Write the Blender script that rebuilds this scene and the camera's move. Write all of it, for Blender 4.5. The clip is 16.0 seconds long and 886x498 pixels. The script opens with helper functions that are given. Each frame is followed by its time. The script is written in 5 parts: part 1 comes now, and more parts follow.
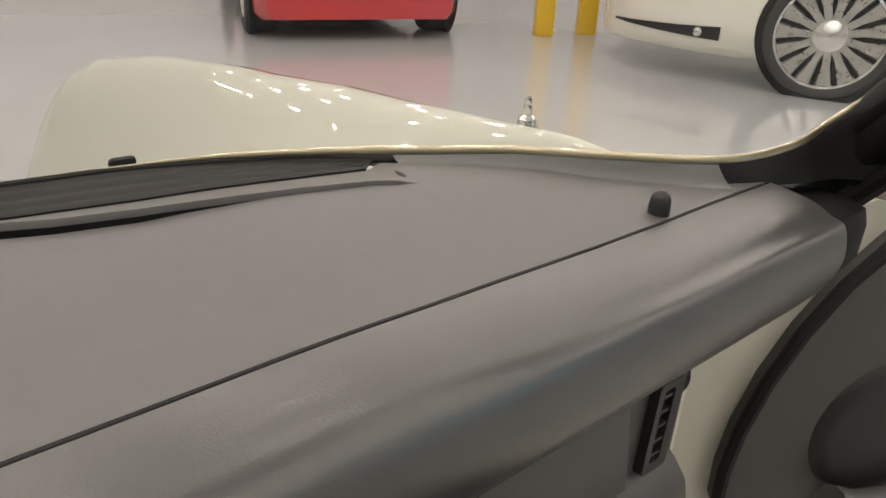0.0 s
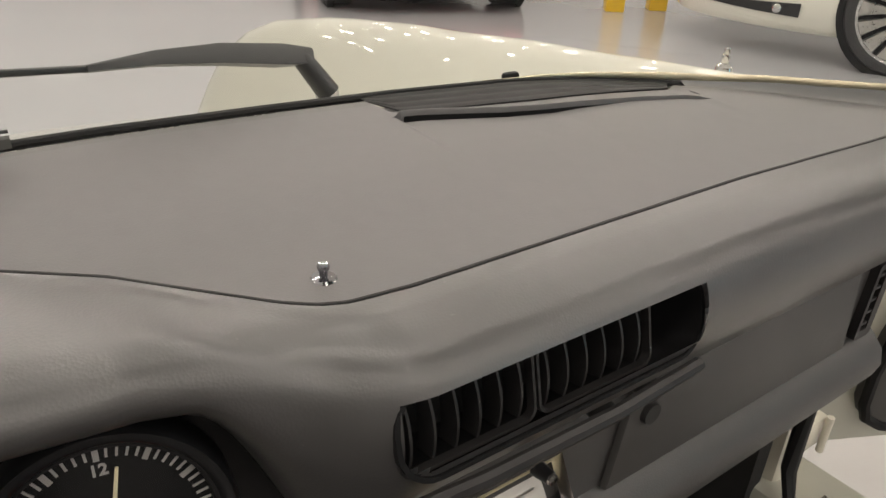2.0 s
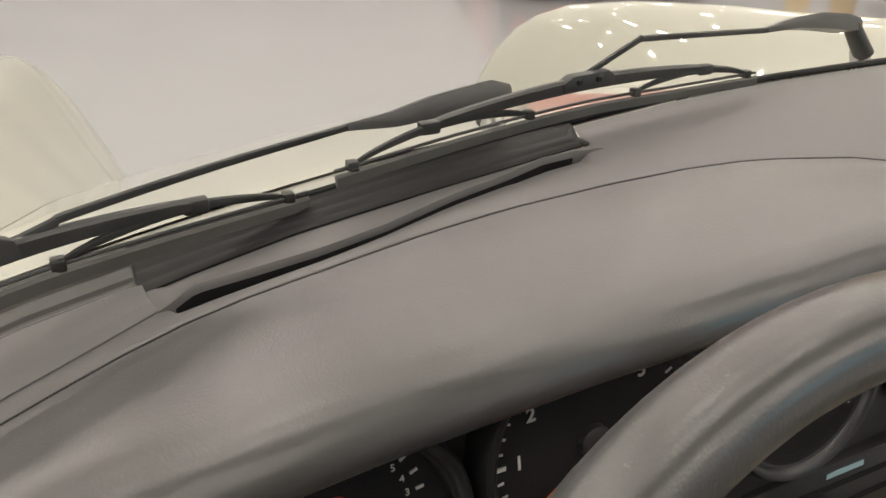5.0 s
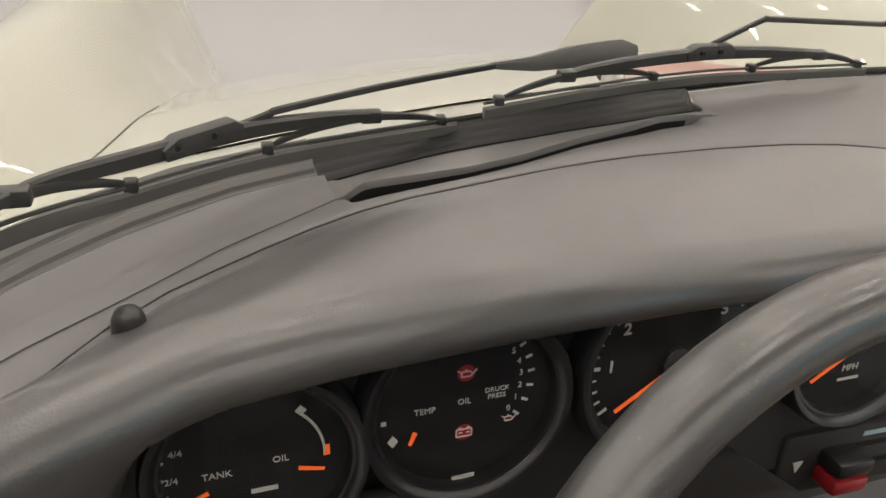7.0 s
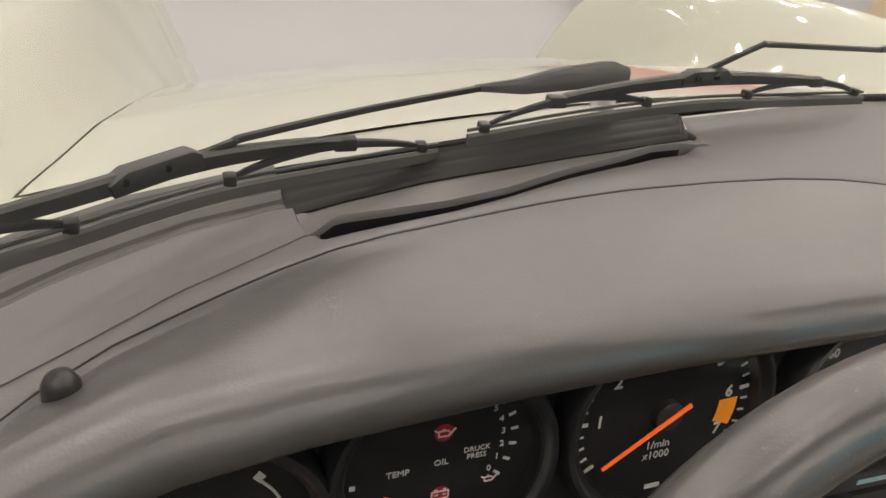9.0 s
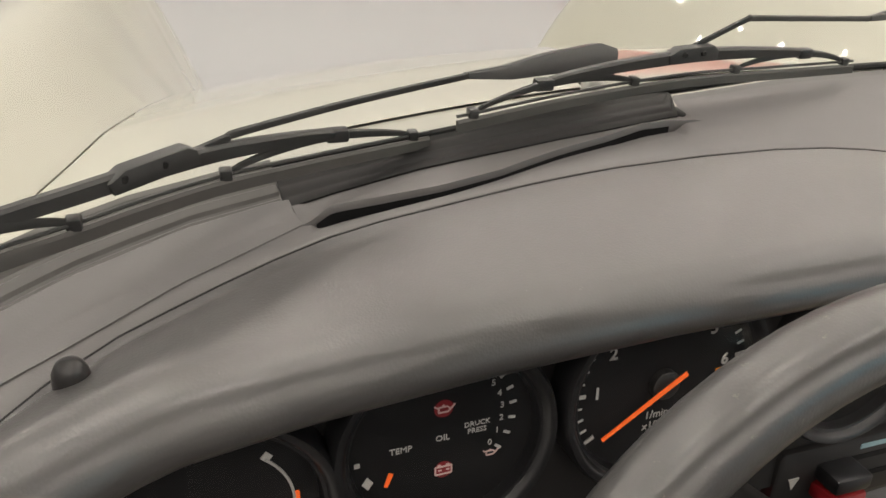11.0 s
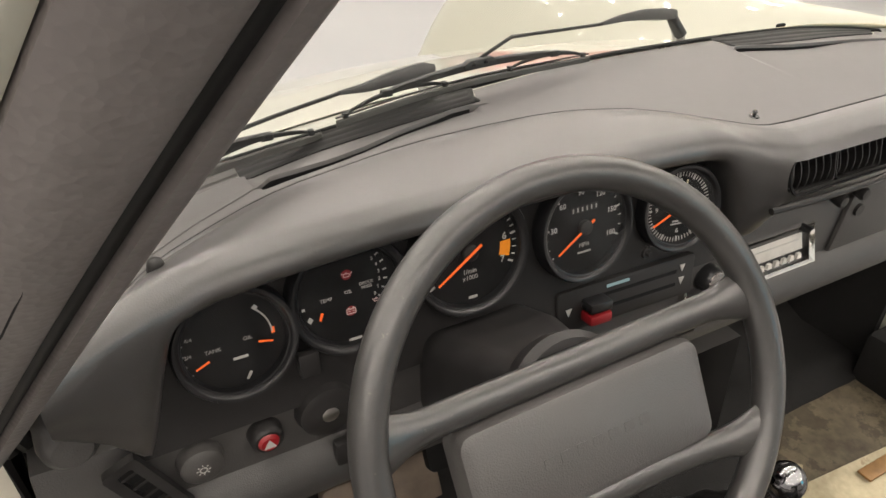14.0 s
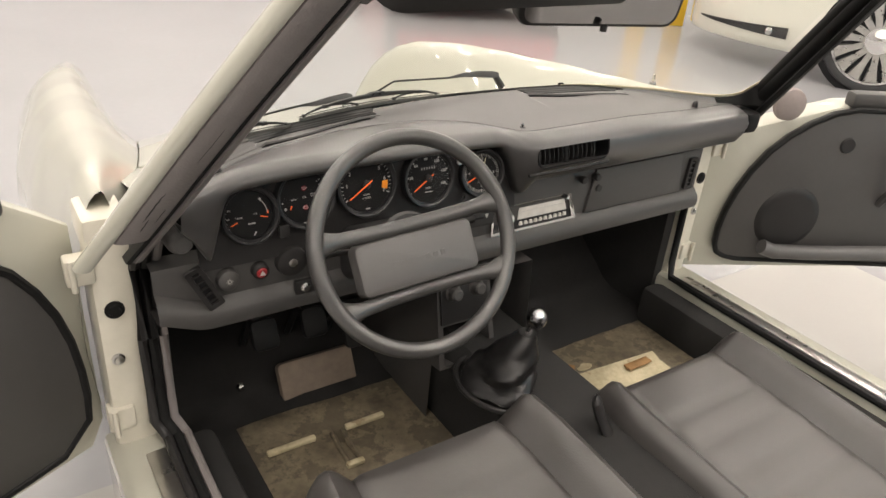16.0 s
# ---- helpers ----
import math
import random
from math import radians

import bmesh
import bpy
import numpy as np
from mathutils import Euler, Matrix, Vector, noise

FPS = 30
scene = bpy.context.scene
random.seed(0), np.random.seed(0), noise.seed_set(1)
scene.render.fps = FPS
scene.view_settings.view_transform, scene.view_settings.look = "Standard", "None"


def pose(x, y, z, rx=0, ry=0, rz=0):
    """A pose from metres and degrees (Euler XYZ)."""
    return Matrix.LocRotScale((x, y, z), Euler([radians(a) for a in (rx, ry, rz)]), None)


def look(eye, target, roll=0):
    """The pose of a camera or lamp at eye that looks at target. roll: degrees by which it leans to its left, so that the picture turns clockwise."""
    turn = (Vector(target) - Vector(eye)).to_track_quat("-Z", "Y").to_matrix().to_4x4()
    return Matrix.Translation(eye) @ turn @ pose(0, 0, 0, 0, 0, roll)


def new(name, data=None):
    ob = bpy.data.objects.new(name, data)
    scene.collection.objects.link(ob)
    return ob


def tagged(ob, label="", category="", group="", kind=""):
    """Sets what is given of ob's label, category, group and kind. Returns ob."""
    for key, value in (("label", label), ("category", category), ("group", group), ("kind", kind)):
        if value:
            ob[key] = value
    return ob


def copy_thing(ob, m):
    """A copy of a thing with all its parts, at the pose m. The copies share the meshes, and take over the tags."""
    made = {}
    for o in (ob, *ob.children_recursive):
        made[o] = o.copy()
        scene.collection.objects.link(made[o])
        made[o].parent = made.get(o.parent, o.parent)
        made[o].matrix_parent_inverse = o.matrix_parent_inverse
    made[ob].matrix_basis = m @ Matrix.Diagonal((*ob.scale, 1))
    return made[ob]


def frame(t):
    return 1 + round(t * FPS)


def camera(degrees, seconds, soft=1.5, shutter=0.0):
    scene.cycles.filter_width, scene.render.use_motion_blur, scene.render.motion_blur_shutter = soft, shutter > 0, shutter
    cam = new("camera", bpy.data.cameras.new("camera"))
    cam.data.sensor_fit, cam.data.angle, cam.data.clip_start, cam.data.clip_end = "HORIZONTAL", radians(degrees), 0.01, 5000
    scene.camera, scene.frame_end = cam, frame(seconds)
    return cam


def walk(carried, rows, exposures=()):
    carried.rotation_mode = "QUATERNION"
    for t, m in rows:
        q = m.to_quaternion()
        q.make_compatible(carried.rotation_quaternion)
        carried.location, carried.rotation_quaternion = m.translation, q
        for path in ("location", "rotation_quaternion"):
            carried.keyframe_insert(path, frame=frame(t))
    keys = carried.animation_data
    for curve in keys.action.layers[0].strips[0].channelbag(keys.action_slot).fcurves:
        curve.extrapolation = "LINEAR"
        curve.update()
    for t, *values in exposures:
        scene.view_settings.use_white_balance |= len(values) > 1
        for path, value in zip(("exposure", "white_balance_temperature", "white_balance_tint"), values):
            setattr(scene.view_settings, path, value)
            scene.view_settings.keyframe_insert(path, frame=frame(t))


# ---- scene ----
cam = camera(63.0, 16.0)
PATH = [
    (0, (0.195, -0.235, 1.062), (1.369, 1.135, 0.2), 2.8),
    (0.5, (0.148, -0.262, 1.079), (1.312, 1.112, 0.207), 2.7),
    (1, (0.068, -0.26, 1.066), (1.212, 1.126, 0.188), 3.0),
    (1.5, (-0.02, -0.251, 1.055), (1.091, 1.149, 0.157), 2.9),
    (2, (-0.076, -0.246, 1.059), (0.991, 1.173, 0.14), 2.8),
    (2.5, (-0.147, -0.257, 1.079), (0.875, 1.184, 0.14), 2.4),
    (3, (-0.22, -0.262, 1.093), (0.763, 1.195, 0.139), 1.9),
    (3.5, (-0.256, -0.264, 1.104), (0.697, 1.204, 0.135), 1.4),
    (4, (-0.333, -0.227, 1.09), (0.57, 1.258, 0.101), 1.0),
    (4.5, (-0.403, -0.209, 1.088), (0.444, 1.305, 0.093), 1.0),
    (5, (-0.476, -0.198, 1.068), (0.294, 1.383, 0.117), 0.2),
    (5.2, (-0.495, -0.199, 1.059), (0.243, 1.399, 0.11), 0.4),
    (7.5, (-0.539, -0.241, 1.095), (0.088, 1.295, -0.022), 7.8),
    (8, (-0.538, -0.215, 1.098), (0.119, 1.312, -0.014), 9.0),
    (8.5, (-0.533, -0.199, 1.089), (0.145, 1.327, -0.013), 9.4),
    (11, (-0.523, -0.215, 1.089), (0.124, 1.322, -0.016), 5.5),
    (11.5, (-0.535, -0.216, 1.084), (0.076, 1.33, -0.028), 4.5),
    (12, (-0.543, -0.216, 1.081), (0.043, 1.334, -0.039), 3.9),
    (12.5, (-0.532, -0.222, 1.083), (0.055, 1.322, -0.045), 3.3),
    (13, (-0.516, -0.264, 1.09), (0.097, 1.268, -0.041), 1.7),
    (13.5, (-0.545, -0.353, 1.105), (0.151, 1.139, -0.029), 1.0),
    (14, (-0.6, -0.471, 1.2), (0.228, 0.983, 0.105), 1.5),
    (14.5, (-0.712, -0.639, 1.247), (0.246, 0.76, 0.187), 2.9),
    (15, (-0.817, -0.789, 1.292), (0.222, 0.59, 0.284), 4.0),
    (15.5, (-0.88, -0.936, 1.336), (0.173, 0.459, 0.364), 4.9),
    (16, (-0.877, -1.069, 1.355), (0.142, 0.375, 0.419), 5.0),
]
walk(cam, [(t, look(eye, target, roll)) for t, eye, target, roll in PATH], [(0, -0.16), (2, -0.05), (5, 0.06), (8.5, 0.06), (12.5, 0.18), (13.5, 0.38), (14, 0.44), (15, 0.38), (16, 0.36)])

# ---- light ----
world = bpy.data.worlds.new("world")
scene.world = world
world.use_nodes = True
world.node_tree.nodes["Background"].inputs[0].default_value = (0.75, 0.8, 0.9, 1)
world.node_tree.nodes["Background"].inputs[1].default_value = 0.25
LAMP = 138.0
ROOM = (-9.0, 11.0, -9.0, 11.0, 4.6)


# ---- materials ----
def mat(name, col, rough=0.5, metal=0.0, vary=0.12, scale=6.0, fine=90.0, bump=0.0, bscale=400.0, coat=0.0, rvar=0.08, col2=None, emit=0.0, spec=0.5, wear=None):
    """A procedural surface: colour and gloss vary at two scales, with fine relief."""
    m = bpy.data.materials.new(name)
    m.use_nodes = True
    nt = m.node_tree
    N, L = nt.nodes, nt.links
    b = N["Principled BSDF"]
    tc = N.new("ShaderNodeTexCoord")
    n1 = N.new("ShaderNodeTexNoise")
    n1.inputs["Scale"].default_value = scale
    n1.inputs["Detail"].default_value = 4
    n2 = N.new("ShaderNodeTexNoise")
    n2.inputs["Scale"].default_value = fine
    n2.inputs["Detail"].default_value = 3
    L.new(tc.outputs["Object"], n1.inputs["Vector"])
    L.new(tc.outputs["Object"], n2.inputs["Vector"])
    add = N.new("ShaderNodeMath")
    add.operation = "MULTIPLY_ADD"
    add.inputs[1].default_value = 0.35
    L.new(n2.outputs["Fac"], add.inputs[0])
    L.new(n1.outputs["Fac"], add.inputs[2])
    ramp = N.new("ShaderNodeValToRGB")
    lo = tuple(max(0.0, c * (1 - vary)) for c in col)
    hi = tuple(min(1.0, c * (1 + vary)) for c in col) if col2 is None else col2
    ramp.color_ramp.elements[0].position, ramp.color_ramp.elements[1].position = 0.3, 1.0
    ramp.color_ramp.elements[0].color = (*lo, 1)
    ramp.color_ramp.elements[1].color = (*hi, 1)
    L.new(add.outputs[0], ramp.inputs[0])
    if wear is None:
        L.new(ramp.outputs[0], b.inputs["Base Color"])
    else:
        # pale scuffs: (colour, scale, threshold)
        n3 = N.new("ShaderNodeTexNoise")
        n3.inputs["Scale"].default_value = wear[1]
        n3.inputs["Detail"].default_value = 6
        n3.inputs["Roughness"].default_value = 0.7
        L.new(tc.outputs["Object"], n3.inputs["Vector"])
        wr = N.new("ShaderNodeMapRange")
        wr.inputs[1].default_value, wr.inputs[2].default_value = wear[2], wear[2] + 0.06
        wr.inputs[3].default_value, wr.inputs[4].default_value = 0.0, 0.55
        L.new(n3.outputs["Fac"], wr.inputs[0])
        mx = N.new("ShaderNodeMix")
        mx.data_type = "RGBA"
        L.new(wr.outputs[0], mx.inputs[0])
        L.new(ramp.outputs[0], mx.inputs[6])
        mx.inputs[7].default_value = (*wear[0], 1)
        L.new(mx.outputs[2], b.inputs["Base Color"])
    mr = N.new("ShaderNodeMapRange")
    mr.inputs[1].default_value, mr.inputs[2].default_value = 0.15, 0.85
    mr.inputs[3].default_value, mr.inputs[4].default_value = max(0.02, rough - rvar), min(1, rough + rvar)
    L.new(n1.outputs["Fac"], mr.inputs[0])
    L.new(mr.outputs[0], b.inputs["Roughness"])
    b.inputs["Metallic"].default_value = metal
    b.inputs["Specular IOR Level"].default_value = spec
    b.inputs["Coat Weight"].default_value = coat
    b.inputs["Coat Roughness"].default_value = 0.03
    if bump > 0:
        vo = N.new("ShaderNodeTexVoronoi")
        vo.inputs["Scale"].default_value = bscale
        L.new(tc.outputs["Object"], vo.inputs["Vector"])
        bp = N.new("ShaderNodeBump")
        bp.inputs["Strength"].default_value = bump
        bp.inputs["Distance"].default_value = 0.001
        L.new(vo.outputs["Distance"], bp.inputs["Height"])
        L.new(bp.outputs[0], b.inputs["Normal"])
    if emit > 0:
        b.inputs["Emission Color"].default_value = (*col, 1)
        b.inputs["Emission Strength"].default_value = emit
    return m


def glass_mat(name, tint=(1, 1, 1), gloss=0.05, share=0.05):
    m = bpy.data.materials.new(name)
    m.use_nodes = True
    N, L = m.node_tree.nodes, m.node_tree.links
    N.remove(N["Principled BSDF"])
    tr, gl, mx = N.new("ShaderNodeBsdfTransparent"), N.new("ShaderNodeBsdfGlossy"), N.new("ShaderNodeMixShader")
    tr.inputs[0].default_value = (*tint, 1)
    gl.inputs["Roughness"].default_value = gloss
    mx.inputs[0].default_value = share
    L.new(tr.outputs[0], mx.inputs[1])
    L.new(gl.outputs[0], mx.inputs[2])
    L.new(mx.outputs[0], N["Material Output"].inputs[0])
    return m


M_PAD = mat("grained_black_leather", (0.080, 0.0765, 0.075), 0.50, vary=0.16, scale=5, bump=0.07, bscale=900, spec=0.8)
M_LIP = mat("worn_black_leather", (0.050, 0.048, 0.047), 0.31, vary=0.18, scale=6, bump=0.06, bscale=750, rvar=0.02, spec=0.95, wear=((0.10, 0.095, 0.09), 160, 0.66))
M_PLAST = mat("black_plastic", (0.020, 0.019, 0.019), 0.45, vary=0.15, scale=14, spec=0.3)
M_PLASTG = mat("grey_black_vinyl", (0.057, 0.0545, 0.053), 0.48, vary=0.12, scale=10, bump=0.15, bscale=800)
M_RUB = mat("black_rubber", (0.010, 0.010, 0.010), 0.5, vary=0.2, scale=20, spec=0.16)
M_RUBG = mat("mid_grey_rubber", (0.055, 0.053, 0.05), 0.5, vary=0.25, scale=20)
M_PILLAR = mat("brown_black_pillar_vinyl", (0.155, 0.14, 0.136), 0.5, vary=0.2, scale=9, fine=60, bump=0.3, bscale=250)
M_HORN = mat("horn_pad_leather", (0.078, 0.074, 0.072), 0.42, vary=0.10, scale=9, bump=0.2, bscale=700, spec=0.7)
# dial faces, and painted-in shade inside slots and ducts
M_FACE = mat("dial_and_recess_black", (0.010, 0.010, 0.0105), 0.65, vary=0.1, spec=0.15)
M_DIAL = mat("dial_white_ink", (0.42, 0.41, 0.39), 0.6, vary=0.05)
# slight emission added to brighten needles and clock hands
M_NEED = mat("needle_orange", (0.85, 0.13, 0.02), 0.5, vary=0.05, emit=0.25)
M_ORANGE = mat("redline_orange", (0.85, 0.28, 0.01), 0.5, vary=0.05)
M_REDL = mat("warning_red", (0.16, 0.006, 0.010), 0.5, vary=0.05, emit=0.10)
M_GLOSS = mat("glossy_black_plastic", (0.012, 0.012, 0.013), 0.32, vary=0.1, scale=20)
M_PINK = mat("lit_symbol", (0.55, 0.40, 0.38), 0.6, vary=0.02)
M_HAZ = mat("red_plastic", (0.26, 0.012, 0.016), 0.35, vary=0.05)
M_BLUE = mat("pale_blue_plastic", (0.25, 0.38, 0.42), 0.4, vary=0.05)
M_PILOT = mat("red_pilot_lamp", (1.0, 0.02, 0.05), 0.4, vary=0.0, emit=1.0)
M_CREAMHAND = mat("cream_hand", (0.72, 0.66, 0.45), 0.5, vary=0.02)
M_RIM = mat("worn_rim_leather", (0.036, 0.035, 0.035), 0.29, vary=0.2, rvar=0.015, scale=14, fine=160, bump=0.06, bscale=900, col2=(0.054, 0.052, 0.050), spec=0.95, wear=((0.16, 0.150, 0.125), 200, 0.635))
M_BOOT = mat("soft_black_leather", (0.012, 0.0115, 0.0115), 0.30, vary=0.2, scale=20, bump=0.2, bscale=300, rvar=0.0)
M_KNOB = mat("polished_dark_metal", (0.30, 0.30, 0.31), 0.08, metal=1.0, vary=0.05, rvar=0.02)
M_RUST = mat("brown_glue", (0.26, 0.145, 0.055), 0.6, vary=0.4, scale=25)
M_TAN = mat("worn_tan_board", (0.16, 0.125, 0.095), 0.7, vary=0.35, scale=18)
M_TAUPE = mat("taupe_fabric", (0.26, 0.22, 0.21), 0.8, vary=0.15, scale=15, bump=0.3, bscale=500)
M_CHROME = mat("chrome", (0.72, 0.71, 0.69), 0.12, metal=1.0, vary=0.05, rvar=0.05)
M_WHITE = mat("ivory_white_paint", (0.455, 0.448, 0.38), 0.4, vary=0.02, coat=1.0, rvar=0.03, scale=2)
M_JAMB = mat("ivory_jamb_paint", (0.60, 0.57, 0.48), 0.35, vary=0.1, scale=12, coat=0.2)
M_CREAM = mat("cream_car_paint", (0.68, 0.66, 0.58), 0.15, vary=0.02, coat=0.7, rvar=0.03)
M_RED = mat("red_car_paint", (0.45, 0.02, 0.025), 0.2, vary=0.08, coat=0.7)
M_TYRE = mat("tyre_rubber", (0.025, 0.025, 0.026), 0.7, vary=0.2, scale=20)
M_YEL = mat("yellow_paint", (0.75, 0.47, 0.02), 0.4, vary=0.08, scale=3)
M_CARPET = mat("black_carpet", (0.014, 0.0135, 0.013), 0.95, vary=0.4, scale=30, bump=0.4, bscale=500)
M_PAN = mat("bare_floor_pan", (0.075, 0.055, 0.038), 0.5, vary=0.75, scale=11, fine=70, col2=(0.30, 0.25, 0.17), wear=((0.010, 0.008, 0.006), 11, 0.50))
M_BOARD = mat("cream_foot_board", (0.44, 0.36, 0.20), 0.6, vary=0.5, scale=9, col2=(0.70, 0.62, 0.42), wear=((0.16, 0.09, 0.04), 12, 0.62))
M_SEAT = mat("dark_seat_leather", (0.046, 0.042, 0.040), 0.38, vary=0.15, scale=8, bump=0.12, bscale=350, spec=0.8)
M_FLOOR = mat("grey_epoxy_floor", (0.335, 0.335, 0.345), 0.16, vary=0.06, scale=0.6, fine=25, coat=0.3, rvar=0.04)
M_SHEET = mat("white_floor_sheet", (0.34, 0.33, 0.315), 0.5, vary=0.04)
M_CYAN = mat("cyan_light_panel", (0.08, 0.62, 0.85), 0.4, vary=0.0, emit=1.6)
M_CEIL = mat("white_ceiling", (0.82, 0.81, 0.79), 0.8, vary=0.03, scale=1)
M_WALL = mat("grey_wall", (0.50, 0.50, 0.505), 0.8, vary=0.04, scale=1)
M_LIGHT = mat("lamp_diffuser", (1.0, 0.913, 0.822), 0.5, vary=0.0, emit=LAMP)
M_GOLD = mat("champagne_metal", (0.50, 0.44, 0.32), 0.34, metal=1.0, vary=0.03, scale=4)
M_ALU = mat("brushed_steel", (0.55, 0.54, 0.52), 0.3, metal=1.0, vary=0.12, scale=30)
M_WIPER = mat("wiper_black", (0.024, 0.024, 0.0245), 0.38, vary=0.15, scale=25)
M_SILVER = mat("pale_silver_plastic", (0.62, 0.60, 0.56), 0.35, vary=0.12, scale=60, fine=200)
M_GLASS = glass_mat("windscreen_glass", (0.93, 0.95, 0.93), 0.0)
M_LENS = glass_mat("dial_glass", (0.95, 0.95, 0.95), 0.03, 0.025)
M_MIRROR = mat("mirror", (0.8, 0.8, 0.8), 0.03, metal=1.0, vary=0.0, rvar=0.0)


# ---- mesh helpers ----
def part(name, bm, material, parent=None, label="", smooth=True, angle=40):
    """Links a bmesh as one mesh object, under a thing or part if given."""
    bmesh.ops.recalc_face_normals(bm, faces=bm.faces)
    me = bpy.data.meshes.new(name)
    lim = radians(angle)
    if smooth:
        for f in bm.faces:
            f.smooth = True
        for e in bm.edges:
            if len(e.link_faces) == 2 and e.calc_face_angle(0) > lim:
                e.smooth = False
    bm.to_mesh(me)
    bm.free()
    me.materials.append(material)
    ob = new(name, me)
    ob.parent = parent
    if label:
        ob["label"] = label
    return ob


def thing(name, label, category, at=(0, 0, 0), group="", kind=""):
    ob = new(name)
    ob.location = at
    ob.empty_display_size = 0.05
    return tagged(ob, label, category, group, kind)


def adopt(ob, parent):
    """Parents a mesh made in world coordinates to a thing that stands elsewhere."""
    ob.parent = parent
    ob.matrix_parent_inverse = Matrix.Translation(parent.location).inverted()
    return ob


def box(bm, x0, x1, y0, y1, z0, z1, bev=0.0, m=None, seg=2):
    r = bmesh.ops.create_cube(bm, size=1)
    vs = r["verts"]
    for v in vs:
        v.co = Vector((x0 + (v.co.x + 0.5) * (x1 - x0), y0 + (v.co.y + 0.5) * (y1 - y0), z0 + (v.co.z + 0.5) * (z1 - z0)))
    if bev > 0:
        es = list({e for v in vs for e in v.link_edges})
        r2 = bmesh.ops.bevel(bm, geom=es, offset=bev, segments=seg, affect="EDGES", profile=0.5)
        vs = list({v for f in r2["faces"] for v in f.verts} | {v for v in vs if v.is_valid})
    if m is not None:
        bmesh.ops.transform(bm, matrix=m, verts=[v for v in vs if v.is_valid])
    return bm


def loft(bm, rows, close_u=False, close_v=False, cap=False):
    """A skin over rows of points of equal count."""
    vs = [[bm.verts.new(p) for p in r] for r in rows]
    n, k = len(vs), len(vs[0])
    for i in range(n if close_v else n - 1):
        a, b = vs[i], vs[(i + 1) % n]
        for j in range(k if close_u else k - 1):
            bm.faces.new((a[j], a[(j + 1) % k], b[(j + 1) % k], b[j]))
    if cap:
        bm.faces.new(vs[0])
        bm.faces.new(vs[-1])
    return bm


def lathe(bm, prof, m=None, seg=40):
    """Turns a profile of (r, z) about the z axis."""
    m = m or Matrix.Identity(4)
    rows = [[m @ Vector((max(r, 1e-4) * math.cos(a), max(r, 1e-4) * math.sin(a), z)) for a in [2 * math.pi * i / seg for i in range(seg)]] for r, z in prof]
    return loft(bm, rows, close_u=True)


def tube(bm, pts, r, seg=10, closed=False, flat=1.0, up=(0, 0, 1)):
    """A round or flattened bar along points; r: a radius or one for each point."""
    pts = [Vector(p) for p in pts]
    n = len(pts)
    rows = []
    for i, p in enumerate(pts):
        a, b = pts[(i - 1) % n if closed else max(i - 1, 0)], pts[(i + 1) % n if closed else min(i + 1, n - 1)]
        t = (b - a).normalized()
        u = t.cross(Vector(up))
        u = u.normalized() if u.length > 1e-4 else Vector((1, 0, 0))
        w = u.cross(t).normalized()
        rr = r[i] if isinstance(r, (list, tuple)) else r
        rows.append([p + u * rr * math.cos(c) + w * rr * flat * math.sin(c) for c in [2 * math.pi * k / seg for k in range(seg)]])
    return loft(bm, rows, close_u=True, close_v=closed, cap=not closed)


def spline(pts, n=8):
    """Catmull-Rom through points, n steps a span."""
    P = [Vector(p) for p in pts]
    P = [2 * P[0] - P[1]] + P + [2 * P[-1] - P[-2]]
    out = []
    for i in range(1, len(P) - 2):
        a, b, c, d = P[i - 1 : i + 3]
        for k in range(n):
            t = k / n
            out.append(0.5 * (2 * b + (c - a) * t + (2 * a - 5 * b + 4 * c - d) * t * t + (3 * b - a - 3 * c + d) * t ** 3))
    return out + [P[-2]]


def slab(bm, poly, depth, m=None, bev=0.0):
    """A flat outline (x, y) raised by depth along z, with bevelled rims."""
    vs = [bm.verts.new((x, y, 0)) for x, y in poly]
    f = bm.faces.new(vs)
    r = bmesh.ops.extrude_face_region(bm, geom=[f])
    top = [g for g in r["geom"] if isinstance(g, bmesh.types.BMVert)]
    for v in top:
        v.co.z += depth
    allv = vs + top
    if bev > 0:
        es = [e for e in {e for v in top for e in v.link_edges} if e.verts[0] in top and e.verts[1] in top]
        r2 = bmesh.ops.bevel(bm, geom=es, offset=bev, segments=2, affect="EDGES", profile=0.5)
        allv = list({v for v in allv if v.is_valid} | {v for f2 in r2["faces"] for v in f2.verts})
    if m is not None:
        bmesh.ops.transform(bm, matrix=m, verts=[v for v in allv if v.is_valid])
    return bm


def rrect(w, h, r, seg=5, cx=0.0, cy=0.0):
    out = []
    for qx, qy, a0 in ((1, 1, 0), (-1, 1, 90), (-1, -1, 180), (1, -1, 270)):
        for k in range(seg + 1):
            a = radians(a0 + 90 * k / seg)
            out.append((cx + qx * (w / 2 - r) + r * math.cos(a), cy + qy * (h / 2 - r) + r * math.sin(a)))
    return out


def lerp_table(tab, x):
    """Smooth interpolation in a table of (x, value)."""
    if x <= tab[0][0]:
        return tab[0][1]
    for (a, u), (b, v) in zip(tab, tab[1:]):
        if x <= b:
            t = (x - a) / (b - a)
            t = t * t * (3 - 2 * t)
            return u + (v - u) * t
    return tab[-1][1]


def lin(tab, x):
    if x <= tab[0][0]:
        return tab[0][1]
    for (a, u), (b, v) in zip(tab, tab[1:]):
        if x <= b:
            return u + (v - u) * (x - a) / (b - a)
    return tab[-1][1]


